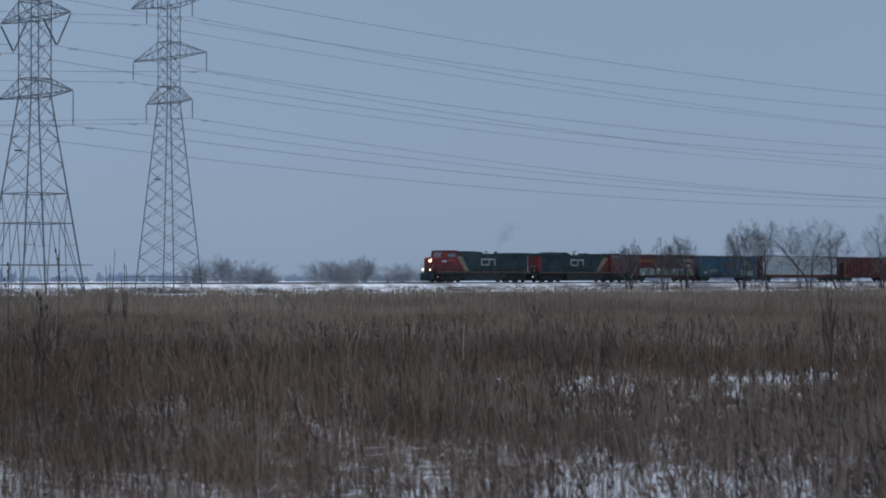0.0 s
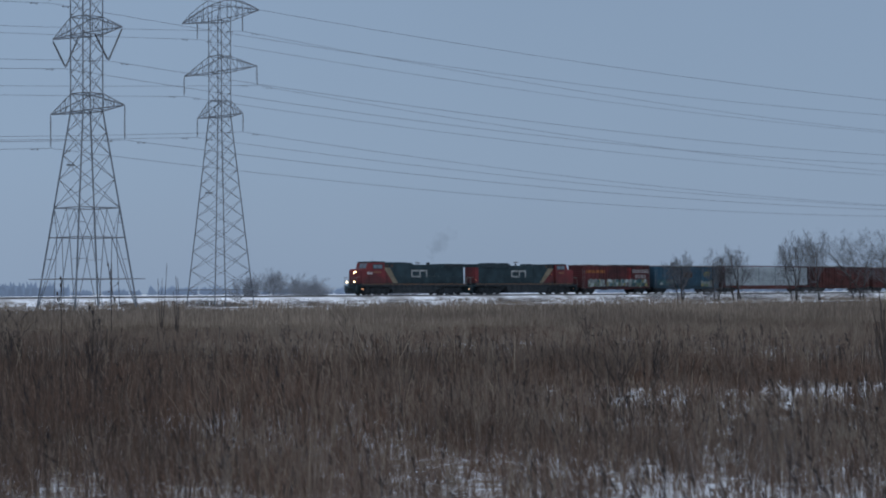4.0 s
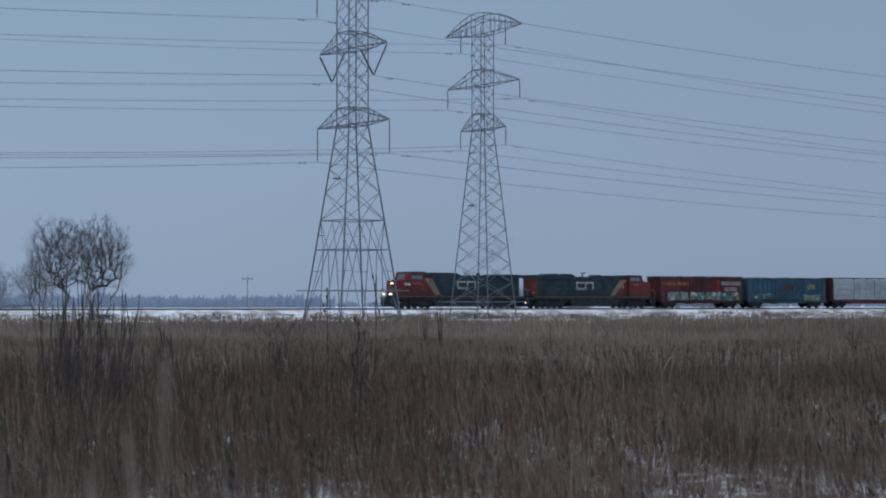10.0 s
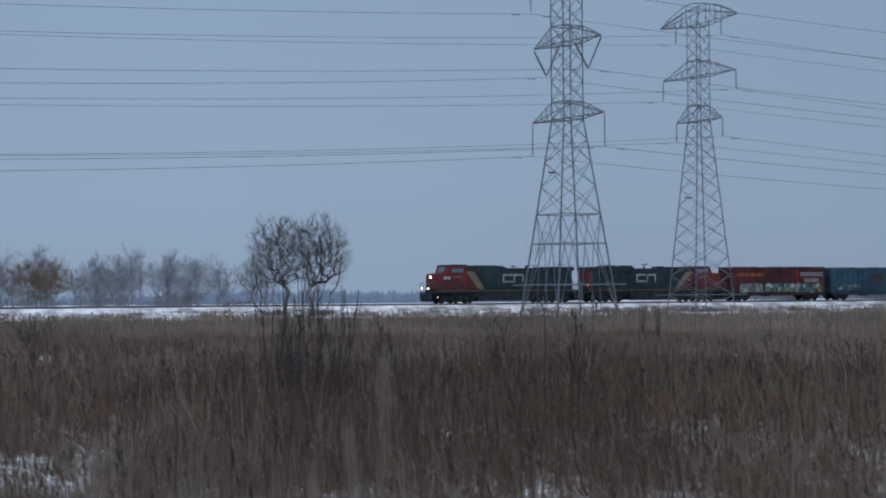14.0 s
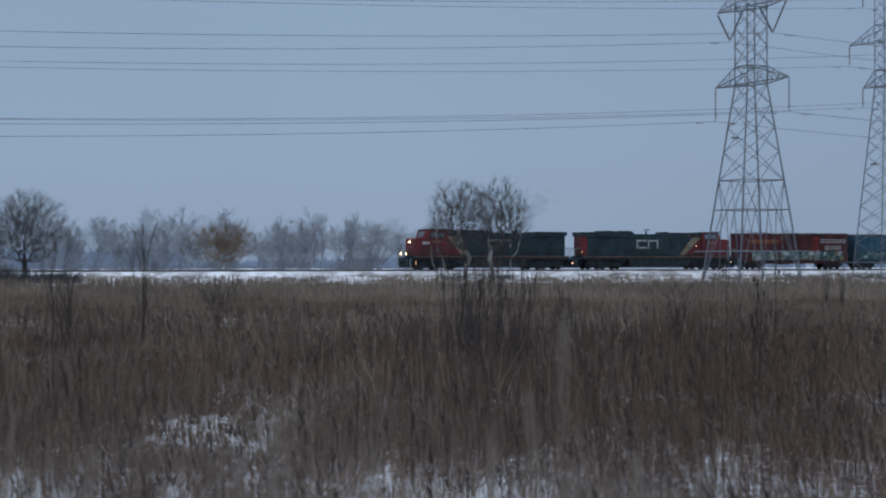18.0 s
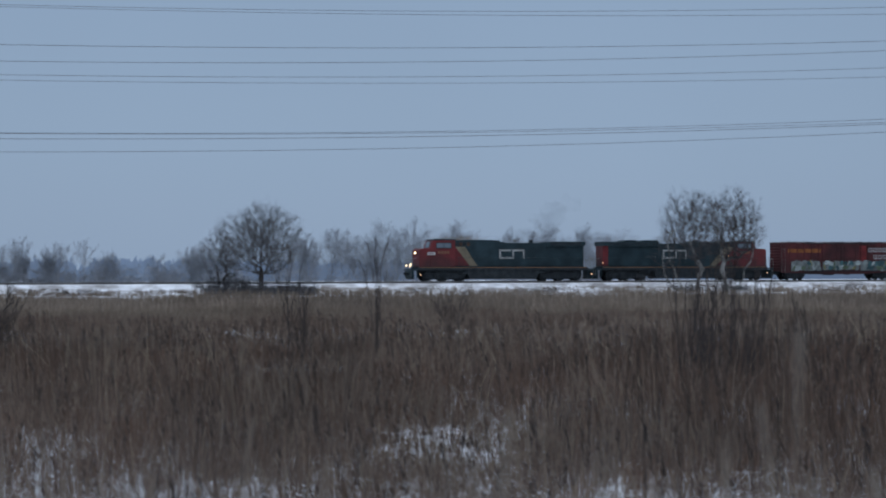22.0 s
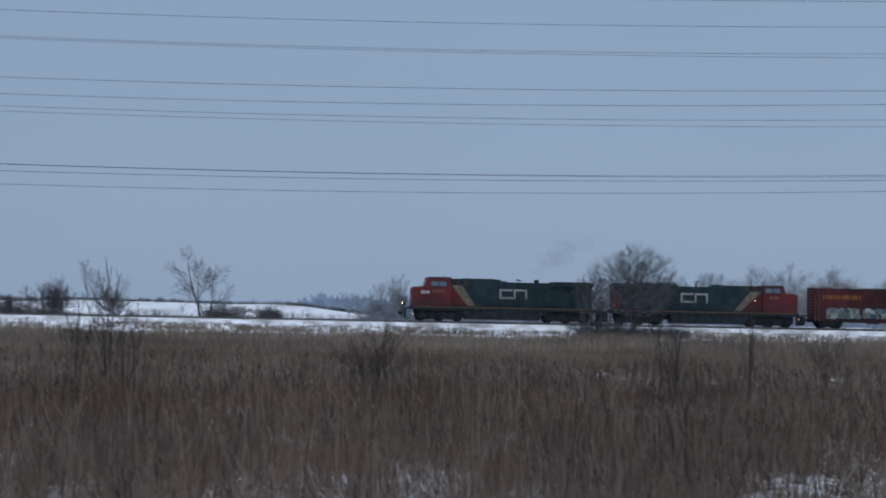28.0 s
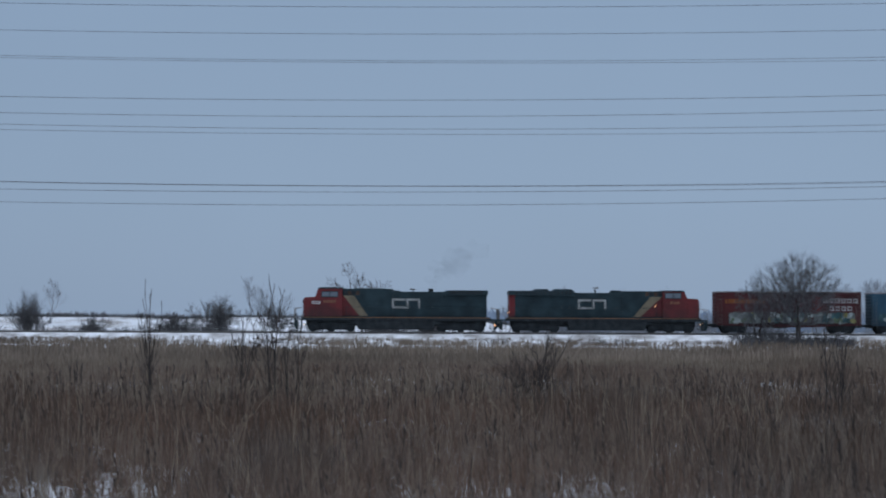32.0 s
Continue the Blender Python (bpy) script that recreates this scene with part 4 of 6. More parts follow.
def boxcar(label, color, length, height, marks=(), seed=1):
    """A boxcar with ribbed sides, sliding doors, roof with cross seams, ends and two-axle bogies."""
    ob = thing("boxcar", label, "boxcar", "cars of the train")
    L, rnd = length / 2, random.Random(seed)
    bm = box(B(), -L, L, -1.46, 1.46, 1.02, height - 0.1, 0.03)
    part("body", bm, color, ob)
    bm = B()
    slab(bm, [(-L - 0.06, height - 0.14), (-L - 0.02, height - 0.02), (L + 0.02, height - 0.02), (L + 0.06, height - 0.14)], -1.52, 1.52, 0.02)
    roof = part("roof", bm, M["roofsnow"], ob, "roof dusted with frost")
    for k in range(1, int(length / 1.2) + 1):
        x = -L + k * 1.2
        part("roof_seam", slab(B(), [(x - 0.05, height - 0.03), (x, height + 0.03), (x + 0.05, height - 0.03)], -1.5, 1.5), M["roofsnow"], roof)
    for sd in (-1, 1):
        for k in range(int(length / 0.95)):
            x = -L + 0.25 + k * 0.95
            if abs(x) < 2.6:
                continue
            bm = box(B(), x - 0.05, x + 0.05, *sorted((sd * 1.455, sd * 1.53)), 1.05, height - 0.16)
            part("rib", bm, color, ob)
        for x0 in (-2.45, 0.03):
            bm = box(B(), x0, x0 + 2.42, *sorted((sd * 1.462, sd * 1.56)), 1.12, height - 0.22, 0.01)
            dr = part("sliding_door", bm, color, ob)
            for k in range(5):
                z = 1.45 + k * (height - 2.0) / 5
                part("door_bar", box(B(), x0 + 0.1, x0 + 2.3, *sorted((sd * 1.555, sd * 1.585)), z, z + 0.09), color, dr)
            for q in (0.5, 1.9):
                part("lock_rod", rod(B(), (x0 + q, sd * 1.6, 1.2), (x0 + q, sd * 1.6, height - 0.4), 0.02, sides=5), color, dr)
        bm = B()
        box(bm, -4.9, 4.9, *sorted((sd * 1.50, sd * 1.60)), 1.02, 1.10)
        box(bm, -4.9, 4.9, *sorted((sd * 1.50, sd * 1.58)), height - 0.24, height - 0.18)
        part("door_track", bm, M["under"], ob)
        bm = B()
        slab(bm, [(-L, 1.03), (-L, 0.86), (-L + 3.2, 0.80), (-2.8, 0.66), (2.8, 0.66), (L - 3.2, 0.80), (L, 0.86), (L, 1.03)], *sorted((sd * 1.36, sd * 1.44)))
        part("side_sill", bm, color, ob)
        for e in (-1, 1):
            bm = B()
            for k in range(8):
                rail_run(bm, [(e * (L - 0.1), sd * 1.54, 1.15 + k * 0.42), (e * (L - 0.55), sd * 1.54, 1.15 + k * 0.42)], 0.014)
            rail_run(bm, [(e * (L - 0.1), sd * 1.54, 0.55), (e * (L - 0.1), sd * 1.54, 3.9)], 0.014)
            rail_run(bm, [(e * (L - 0.55), sd * 1.54, 0.55), (e * (L - 0.55), sd * 1.54, 3.9)], 0.014)
            part("ladder", bm, M["steel"], ob)
    for e in (-1, 1):
        for k in range(9):
            z = 1.3 + k * 0.34
            part("end_rib", slab(B(), [(e * (L - 0.01), z), (e * (L + 0.07), z + 0.09), (e * (L + 0.07), z + 0.14), (e * (L - 0.01), z + 0.23)], -1.3, 1.3), color, ob)
        bm = box(B(), *sorted((e * (L - 0.6), e * (L + 0.35))), -0.2, 0.2, 0.62, 1.02)
        part("draft_sill", bm, M["under"], ob)
        coupler(ob, e * (L + 0.05), e)
        truck(ob, e * (L - 2.0), 2, 0.457, 1.73)
    bm = B()
    box(bm, -L + 1, L - 1, -0.22, 0.22, 0.70, 1.02)
    rod(bm, (-1.2, 0.7, 0.75), (0.2, 0.7, 0.75), 0.2, sides=10)
    box(bm, 1.0, 1.6, -0.9, -0.4, 0.6, 1.0)
    part("underframe", bm, M["under"], ob)
    for nm, m, x0, x1, z0, z1 in marks:
        bm = box(B(), x0, x1, -1.475, -1.464, z0, z1)
        part(nm, bm, M[m], ob)
    return ob


M["roofsnow"] = mat("frosted_roof", (0.28, 0.27, 0.28), 0.8, 0.4, 0.6, 8, tint=(0.08, 0.06, 0.06))


def name_bars(parent, rows, y=-1.535):
    """The line's name on the side, as plain blocks of its letters' size."""
    for x, z, n, w, h in rows:
        for k in range(n):
            bm = B()
            x0 = x + k * w * 1.32
            t = w * 0.24
            for a, b, c, d in ((0, t, 0, h), (w - t, w, 0, h), (t, w - t, 0, t), (t, w - t, h - t, h)):
                box(bm, x0 + a, x0 + b, y - 0.012, y, z + c, z + d)
            part("letter_block", bm, M["letter"], parent, "white block in place of a letter")


def flatcar(label, length):
    """A long bulkhead flat loaded with packs of wrapped lumber."""
    ob = thing("lumber_flatcar", label, "flatcar", "cars of the train")
    L = length / 2
    bm = slab(B(), [(-L, 1.25), (-L, 0.95), (-L + 3.6, 0.9), (-L + 4.6, 0.6), (L - 4.6, 0.6), (L - 3.6, 0.9), (L, 0.95), (L, 1.25)], -1.4, 1.4, 0.02)
    part("deck", bm, M["brown"], ob)
    for e in (-1, 1):
        bm = box(B(), *sorted((e * (L - 0.35), e * L)), -1.46, 1.46, 1.2, 4.6, 0.03)
        bk = part("bulkhead", bm, M["oxide"], ob, "dark red end bulkhead")
        bm = B()
        for k in range(4):
            y = -1.2 + k * 0.8
            box(bm, *sorted((e * L - e * 0.01, e * (L + 0.12))), y - 0.06, y + 0.06, 1.25, 4.5)
        part("bulkhead_post", bm, M["oxide"], bk)
        coupler(ob, e * L, e)
        truck(ob, e * (L - 2.1), 2, 0.457, 1.78)
    bm = B()
    box(bm, -L + 0.35, L - 0.35, -0.12, 0.12, 4.45, 4.62)
    for k in range(9):
        x = -L + 0.9 + k * (length - 1.8) / 8
        box(bm, x - 0.06, x + 0.06, -0.1, 0.1, 1.25, 4.5)
    part("centre_beam", bm, M["oxide"], ob)
    rnd = random.Random(5)
    n = 5
    pl = (length - 1.1) / n
    for sd in (-1, 1):
        for k in range(n):
            for j in range(4):
                x0 = -L + 0.5 + k * pl + rnd.uniform(0, 0.09)
                z0 = 1.30 + j * 0.76
                bm = box(B(), x0, x0 + pl - 0.14, *sorted((sd * 0.13, sd * (1.33 + rnd.uniform(-0.02, 0.02)))), z0, z0 + 0.74, 0.02)
                pk = part("lumber_pack", bm, M["wrap"], ob, "lumber pack in white plastic wrap")
    for k in range(n * 2):
        x = -L + 0.5 + (k + 0.5) * pl / 2
        for sd in (-1, 1):
            bm = B()
            rail_run(bm, [(x, sd * 1.37, 1.2), (x, sd * 1.37, 4.36), (x, sd * 0.1, 4.5)], 0.012)
            part("tie_strap", bm, M["letter"], ob)
    return ob


TRAIN = []      # (vehicle, metres behind the first nose, turn)
e1 = locomotive(ENGINE1, "red and black diesel freight locomotive with lit headlights")
TRAIN.append((e1, 10.1, 0))
e2 = locomotive(ENGINE2, "red and black diesel locomotive coupled backwards behind the first")
TRAIN.append((e2, 22.25 + 10.43, 180))
rnd = random.Random(9)
c1 = boxcar("weathered oxide-red boxcar with graffiti and white lettering blocks", M["oxide"], 15.87, 4.58, (
    ("faded_panel", "rust", -7.0, -2.6, 3.25, 3.72), ("bright_panel", "oxide2", 2.6, 3.5, 2.2, 4.1)))
c1.location.z = 0
name_bars(c1, ((3.72, 3.32, 6, 0.50, 0.50), (4.40, 2.48, 4, 0.50, 0.50)))
TONES = ("paintpale", "paintpale", "paintteal", "paintgreen", "paintdull", "paintgold")
graffiti(c1, ((TONES, -6.6, -2.75), (TONES, 2.65, 7.2)), -1.535, rnd, "paintdull", 1.0, 2.45)
graffiti(c1, ((TONES, -2.45, 2.4),), -1.59, rnd, "paintdull", 1.1, 2.4)
TRAIN.append((c1, 45.0 + 7.93, 0))
c2 = boxcar("faded blue boxcar with sprayed graffiti on its side", M["blue"], 16.2, 4.5)
graffiti(c2, ((("paintgold", "paintgreen"), 4.2, 5.7),), -1.535, rnd, "paintgold", 2.7, 3.7)
graffiti(c2, ((TONES, 3.4, 6.9),), -1.535, rnd, "paintteal", 1.0, 2.1)
graffiti(c2, ((("paintpale", "paintteal", "paintteal"), -7.4, -3.0),), -1.535, rnd, "blue", 1.2, 2.3)
TRAIN.append((c2, 62.0 + 8.1, 0))
part("faded_panel", box(B(), -1.0, 1.2, -1.602, -1.590, 2.55, 3.45), M["rustdark"], c2, "brown patch on the doors")
c3 = flatcar("dark red bulkhead flatcar loaded with white-wrapped lumber packs", 23.6)
TRAIN.append((c3, 79.6 + 11.8, 0))
c4 = boxcar("dark brown boxcar with a plain weathered side", M["brown"], 16.0, 4.6)
TRAIN.append((c4, 104.6 + 8.0, 0))
c5 = boxcar("dark brown boxcar at the tail of the visible train", M["brown"], 16.0, 4.5)
TRAIN.append((c5, 121.8 + 8.0, 0))
# ---- trees before the track ----
BY = "trees by the track"
tree("large bare tree with pale twisted trunks beside the railway", 91.2, 205, 11.7, 7.4, 11, 0.38, 800, 2, 0.12, 8, M["palebark"], M["twig"], 0.22, BY, 0.0048, gather=0.30, reach=(0.05, 0.14))
tree("large bare tree with pale forked trunk beside the railway", 96.6, 206, 11.6, 7.8, 12, 0.36, 850, 2, 0.10, 8, M["palebark"], M["twig"], 0.24, BY, 0.0048, gather=0.30, reach=(0.05, 0.14))
branching_tree("small crooked bare tree leaning beside the railway", 90.2, 205, 5.7, 9.6, 13, ((-0.2, -0.95, 1, 1),), (7, 6, 4), 0.9, 0.06, 0.2, 0.45, 0.12, M["palebark"], M["twig"], BY, 0.009, waver=0.16)
tree("broad round-crowned bare tree in the brush beside the railway", 42.4, 205, 9.6, 9.0, 14, 0.24, 1500, 1, 0.02, 8, M["bark"], M["hazetwig"], 0.26, BY, 0.0044, gather=0.40, reach=(0.05, 0.12))
tree("bare tree with upright twigs leaning on a larger one", 38.4, 206, 7.2, 4.6, 15, 0.15, 420, 2, 0.06, 7, M["bark"], M["hazetwig"], 0.13, BY, 0.0075, gather=0.6, reach=(0.04, 0.11))
for k, (x, y, h, w) in enumerate(((267.0, 206, 11.6, 6.6), (273.5, 206, 12.0, 7.0), (284.7, 206, 12.5, 9.0), (294.4, 206, 11.5, 6.5), (253.2, 207, 9.1, 5.4), (248.0, 207, 8.6, 5.0), (239.4, 207, 8.1, 4.2), (305.0, 204, 13.6, 8.2), (317, 206, 12.6, 8))):
    stems = ((-0.4, -0.1, 1, 1), (0.5, 0.12, 0.92, 0.8)) if k % 2 else ((-0.8, -0.18, 0.85, 0.7), (0, 0, 1, 1), (0.7, 0.16, 0.9, 0.8))
    branching_tree("slender bare tree standing before the freight cars", x, y, h, w * 1.3, 20 + k, stems, (10, 8, 5, 3), 0.85, 0.045, 0.14, 0.25, 0.16, M["bark"], M["hazetwig"], BY, 0.007)
# brush round the foot of the trees and along the embankment
for k, (x, y, h, w) in enumerate(((40.5, 204, 2.2, 5), (45, 205, 1.6, 4), (37.5, 206, 1.6, 3.5), (91, 206, 1.2, 3.5), (97, 206, 1.0, 3.5),
                                  (246, 206, 2.4, 8), (256, 206, 2.2, 8), (268, 205, 2.8, 9), (282, 205, 2.6, 9), (296, 205, 2.8, 8), (308, 205, 2.8, 9), (236, 207, 2.0, 7))):
    bush("brush", "tangled leafless brush at the foot of the embankment", "shrub", x, y, h, w, 60 + k, 13, 2, (9, 5), 0.7, 0.04, 0.16, 0.7, M["hazetwig"], 0.016, "brush by the track", 0.008)
for k, (x, y, h, w) in enumerate(((60, 209, 1.0, 4), (75, 209, 1.1, 5), (112, 208.5, 1.2, 5), (128, 209, 1.3, 5), (138, 209, 1.1, 4), (150, 209, 1.3, 6), (165, 208, 1.3, 6), (182, 208, 1.1, 6), (205, 208, 1.3, 7), (226, 208, 1.5, 7), (12, 209, 1.0, 4), (-12, 209, 0.9, 4), (24, 209, 1.0, 5), (-30, 209, 1.0, 5))):
    bush("brush", "low leafless brush on the snowy embankment", "shrub", x, y, h, w, 80 + k, 14, 1, (9,), 0.7, 0.03, 0.16, 0.8, M["twig"], 0.014, "brush by the track", 0.009)
# ---- behind the track ----
branching_tree("small bare forked tree leaning outward behind the railway", -2.35, 236, 9.6, 7.4, 31, ((0, -0.36, 1, 1), (0.05, 0.12, 0.8, 0.75), (0.1, 0.62, 0.8, 0.8)), (7, 6, 4), 0.75, 0.03, 0.14, 0.36, 0.16, M["bark"], M["hazetwig"], "", 0.015, "young_tree")
for k, (x, y, h, w) in enumerate(((-19.8, 236, 5.6, 5.7), (-34.3, 236, 3.3, 3.7), (0.1, 236, 3.4, 5.3), (5.5, 237, 2.9, 4), (-42.2, 238, 6.0, 4.4), (-25, 240, 3.6, 5.1), (23.6, 270, 7.0, 3.1), (27.4, 270, 6.6, 3.4), (34.7, 270, 5.5, 4.2), (20.3, 262, 5.5, 4.5), (45.7, 262, 6.6, 4.5))):
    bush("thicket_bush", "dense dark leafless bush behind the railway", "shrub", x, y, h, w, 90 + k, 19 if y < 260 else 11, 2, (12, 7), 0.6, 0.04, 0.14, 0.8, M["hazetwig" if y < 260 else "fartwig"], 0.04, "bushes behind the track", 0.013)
bush("thicket_bush", "leafless bush fanning upwards behind the railway", "shrub", -12.7, 236, 6.6, 5.0, 118, 13, 2, (11, 6), 0.42, 0.05, 0.12, 0.42, M["hazetwig"], 0.045, "bushes behind the track", 0.011)
for k in range(13):
    x = 19 + k * 2.6
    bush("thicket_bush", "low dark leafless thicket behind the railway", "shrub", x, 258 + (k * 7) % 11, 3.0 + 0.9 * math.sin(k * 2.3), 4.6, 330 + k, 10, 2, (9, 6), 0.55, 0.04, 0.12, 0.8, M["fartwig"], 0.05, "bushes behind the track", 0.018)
# grove and thicket take the twig colour with haze painted in
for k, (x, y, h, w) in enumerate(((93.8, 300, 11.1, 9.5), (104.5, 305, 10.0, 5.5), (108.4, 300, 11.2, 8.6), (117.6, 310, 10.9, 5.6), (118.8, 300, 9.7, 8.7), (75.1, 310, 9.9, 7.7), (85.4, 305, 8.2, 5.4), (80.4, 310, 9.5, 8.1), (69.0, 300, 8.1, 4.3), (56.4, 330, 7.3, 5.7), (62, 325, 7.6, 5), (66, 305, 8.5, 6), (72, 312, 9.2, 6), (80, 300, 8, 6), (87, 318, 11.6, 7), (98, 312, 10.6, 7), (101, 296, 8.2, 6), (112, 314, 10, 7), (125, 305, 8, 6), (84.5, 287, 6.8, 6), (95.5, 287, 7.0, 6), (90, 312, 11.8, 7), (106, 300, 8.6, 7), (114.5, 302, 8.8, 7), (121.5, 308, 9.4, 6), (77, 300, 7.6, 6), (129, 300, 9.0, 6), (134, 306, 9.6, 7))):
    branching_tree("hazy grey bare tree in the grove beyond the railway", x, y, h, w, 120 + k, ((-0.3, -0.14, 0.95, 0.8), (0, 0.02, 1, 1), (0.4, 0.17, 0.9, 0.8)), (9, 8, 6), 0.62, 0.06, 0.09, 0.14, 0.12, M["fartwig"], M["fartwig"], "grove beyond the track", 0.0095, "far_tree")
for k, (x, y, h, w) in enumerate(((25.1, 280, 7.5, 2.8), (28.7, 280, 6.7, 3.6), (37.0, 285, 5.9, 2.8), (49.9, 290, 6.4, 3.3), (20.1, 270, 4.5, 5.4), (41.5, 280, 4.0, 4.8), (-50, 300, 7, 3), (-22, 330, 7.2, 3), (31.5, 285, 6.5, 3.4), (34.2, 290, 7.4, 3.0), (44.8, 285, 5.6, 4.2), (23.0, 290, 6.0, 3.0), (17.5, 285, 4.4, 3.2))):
    branching_tree("thin haze-grey bare tree in the thicket beyond the railway", x, y, h, w, 135 + k, ((0, 0, 1, 1),), (8, 5, 4), 0.5, 0.10, 0.08, 0.25, 0.10, M["fartwig"], M["fartwig"], "grove beyond the track", 0.013, "far_tree")
for k in range(22):
    x = 52 + k * 3.5
    bush("grove_brush", "haze-grey undergrowth of the grove beyond the railway", "shrub", x, 296 + (k * 5) % 17, 3.8 + 1.4 * math.sin(k * 1.7), 6.5, 360 + k, 10, 2, (8, 5), 0.45, 0.06, 0.10, 0.6, M["fartwig"], 0.04, "grove beyond the track", 0.012)
tree("dull orange willow with a spreading crown beyond the railway", 89.6, 290, 7.8, 11.0, 141, 0.36, 560, 3, 0.08, 9, M["fartwig"], M["willow"], 0.14, "", 0.0115, "willow", "tree", bulge=1.15, gather=0.4)
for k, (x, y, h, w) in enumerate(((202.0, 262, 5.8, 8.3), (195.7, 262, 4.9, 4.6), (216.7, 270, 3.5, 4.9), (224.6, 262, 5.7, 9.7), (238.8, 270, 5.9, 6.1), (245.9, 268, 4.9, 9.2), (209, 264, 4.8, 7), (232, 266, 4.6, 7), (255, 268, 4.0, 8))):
    bush("far_bush", "haze-grey leafless bush spreading behind the railway", "shrub", x, y, h, w, 150 + k, 16, 2, (12, 8), 0.5, 0.04, 0.12, 0.8, M["fartwig"], 0.045, "bushes behind the track", 0.013)
# ---- saplings, shrubs and tall weeds standing in the field ----
for k, (x, y, h, w) in enumerate(((-4.5, 38.1, 2.67, 0.55), (-2.0, 36.4, 2.71, 0.72), (8.3, 37.7, 2.51, 0.65), (10.5, 39.3, 2.81, 0.69), (22.4, 15.8, 1.89, 0.19), (10.0, 37.2, 1.73, 0.33), (7.8, 34.2, 1.65, 0.35), (18.0, 35.2, 1.67, 0.5), (14.5, 28.1, 1.41, 0.4))):
    bush("sapling", "thin dark bare sapling standing in the dead grass", "sapling", x, y, h, w, 200 + k, 1, 2, (7, 2), 0.45, 0.06, 0.05, 0.12, M["weed"], 0.020, "saplings in the field", 0.0055, True)
for k, (x, y, h, w) in enumerate(((-3.8, 51.0, 1.86, 0.87), (2.8, 37.3, 1.79, 1.06), (-7.7, 49.9, 1.25, 0.43), (19.5, 63.3, 1.49, 0.84), (9.7, 42.9, 1.48, 0.5), (18.3, 59.4, 1.72, 1.05), (21.0, 36.1, 1.65, 0.77), (37.1, 58.5, 1.75, 0.78), (34.3, 44.0, 1.55, 0.71), (48.1, 58.4, 1.47, 0.64), (19.7, 33.7, 1.63, 0.66), (16.7, 26.2, 1.56, 0.4), (23.2, 20.7, 1.21, 0.4), (37.3, 35.2, 1.43, 0.87), (19.7, 18.2, 1.28, 0.38), (43.1, 35.8, 1.25, 0.47), (2.9, 39.1, 1.64, 1.33), (7.4, 33.0, 1.62, 0.67))):
    bush("shrub", "dark leafless shrub of upright stems in the dead grass", "shrub", x, y, h, w * 1.15, 230 + k, 8 if w > 1 else 3, 2, (5, 3) if w > 1 else (4, 2), 0.5, 0.06, 0.09, 0.4, M["weed"], 0.010, "shrubs in the field", 0.0035)
for k, (x, y, h, w) in enumerate(((10.6, 24.0, 1.92, 0.35), (10.4, 23.0, 1.95, 0.32), (11.0, 23.9, 1.84, 0.35), (11.7, 24.8, 2.0, 0.4), (11.4, 23.7, 1.62, 0.3), (10.9, 24.4, 1.7, 0.4))):
    bush("shrub", "tall dark leafless shrub with straight stems", "shrub", x, y, h * 1.28, w * 1.5, 260 + k, 3, 1, (5,), 0.32, 0.06, 0.05, 0.3, M["weed"], 0.014, "tall shrub clump", 0.005, True)


for k, (x, y, h, w) in enumerate(((-2.1, 38.0, 2.35, 0.95), (-2.75, 38.4, 2.1, 0.75), (-4.45, 38.5, 2.1, 0.5), (-1.75, 37.0, 1.9, 0.6))):
    bush("sapling", "dark bare sapling branching from one foot in the dead grass", "sapling", x, y, h, w, 270 + k, 2, 2, (6, 3), 0.40, 0.06, 0.06, 0.25, M["weed"], 0.024, "saplings in the field", 0.0045, True)


def tall_weed(x, y, h, w, seed):
    """A dead weed stalk with knobbly seed heads."""
    r = random.Random(seed)
    ob = thing("tall_weed", "tall dead weed stalk with knobbly seed heads", "weed", "weeds in the field", at=(x, y, rooted(x, y)))
    part("stalk", rod(B(), (0, 0, 0), (0.02, 0, h), 0.012, 0.006), M["weed"], ob)
    for k in range(r.randint(3, 5)):
        z = h * (1 - 0.09 * k)
        q = Vector((0.02 + r.uniform(-0.5, 0.5) * w, r.uniform(-0.5, 0.5) * w, z + r.uniform(-0.02, 0.1)))
        bm = rod(B(), (0.01, 0, z - 0.15), q, 0.007, 0.005, 4)
        bmesh.ops.create_icosphere(bm, subdivisions=1, radius=0.035, matrix=Matrix.Translation(q) @ Matrix.Diagonal((0.8, 0.8, 1.7, 1)))
        part("seed_head", bm, M["weed"], ob)


for k, (x, y, h, w) in enumerate(((28.0, 43.2, 2.57, 0.26), (26.9, 43.8, 2.2, 0.2), (46.6, 71.9, 3.1, 0.44), (19.5, 30.7, 1.61, 0.18))):
    tall_weed(x, y, h, w, 300 + k)
for k, (x, y, h, w) in enumerate(((49.2, 72.0, 3.18, 0.5), (43.6, 62.8, 2.47, 0.43))):
    bush("sapling", "thin forked sapling standing in the dead grass", "sapling", x, y, h, w, 310 + k, 3, 0, (1,), 0.4, 0.02, 0.03, 0.2, M["weed"], 0.03, "saplings in the field", 0.012, True)


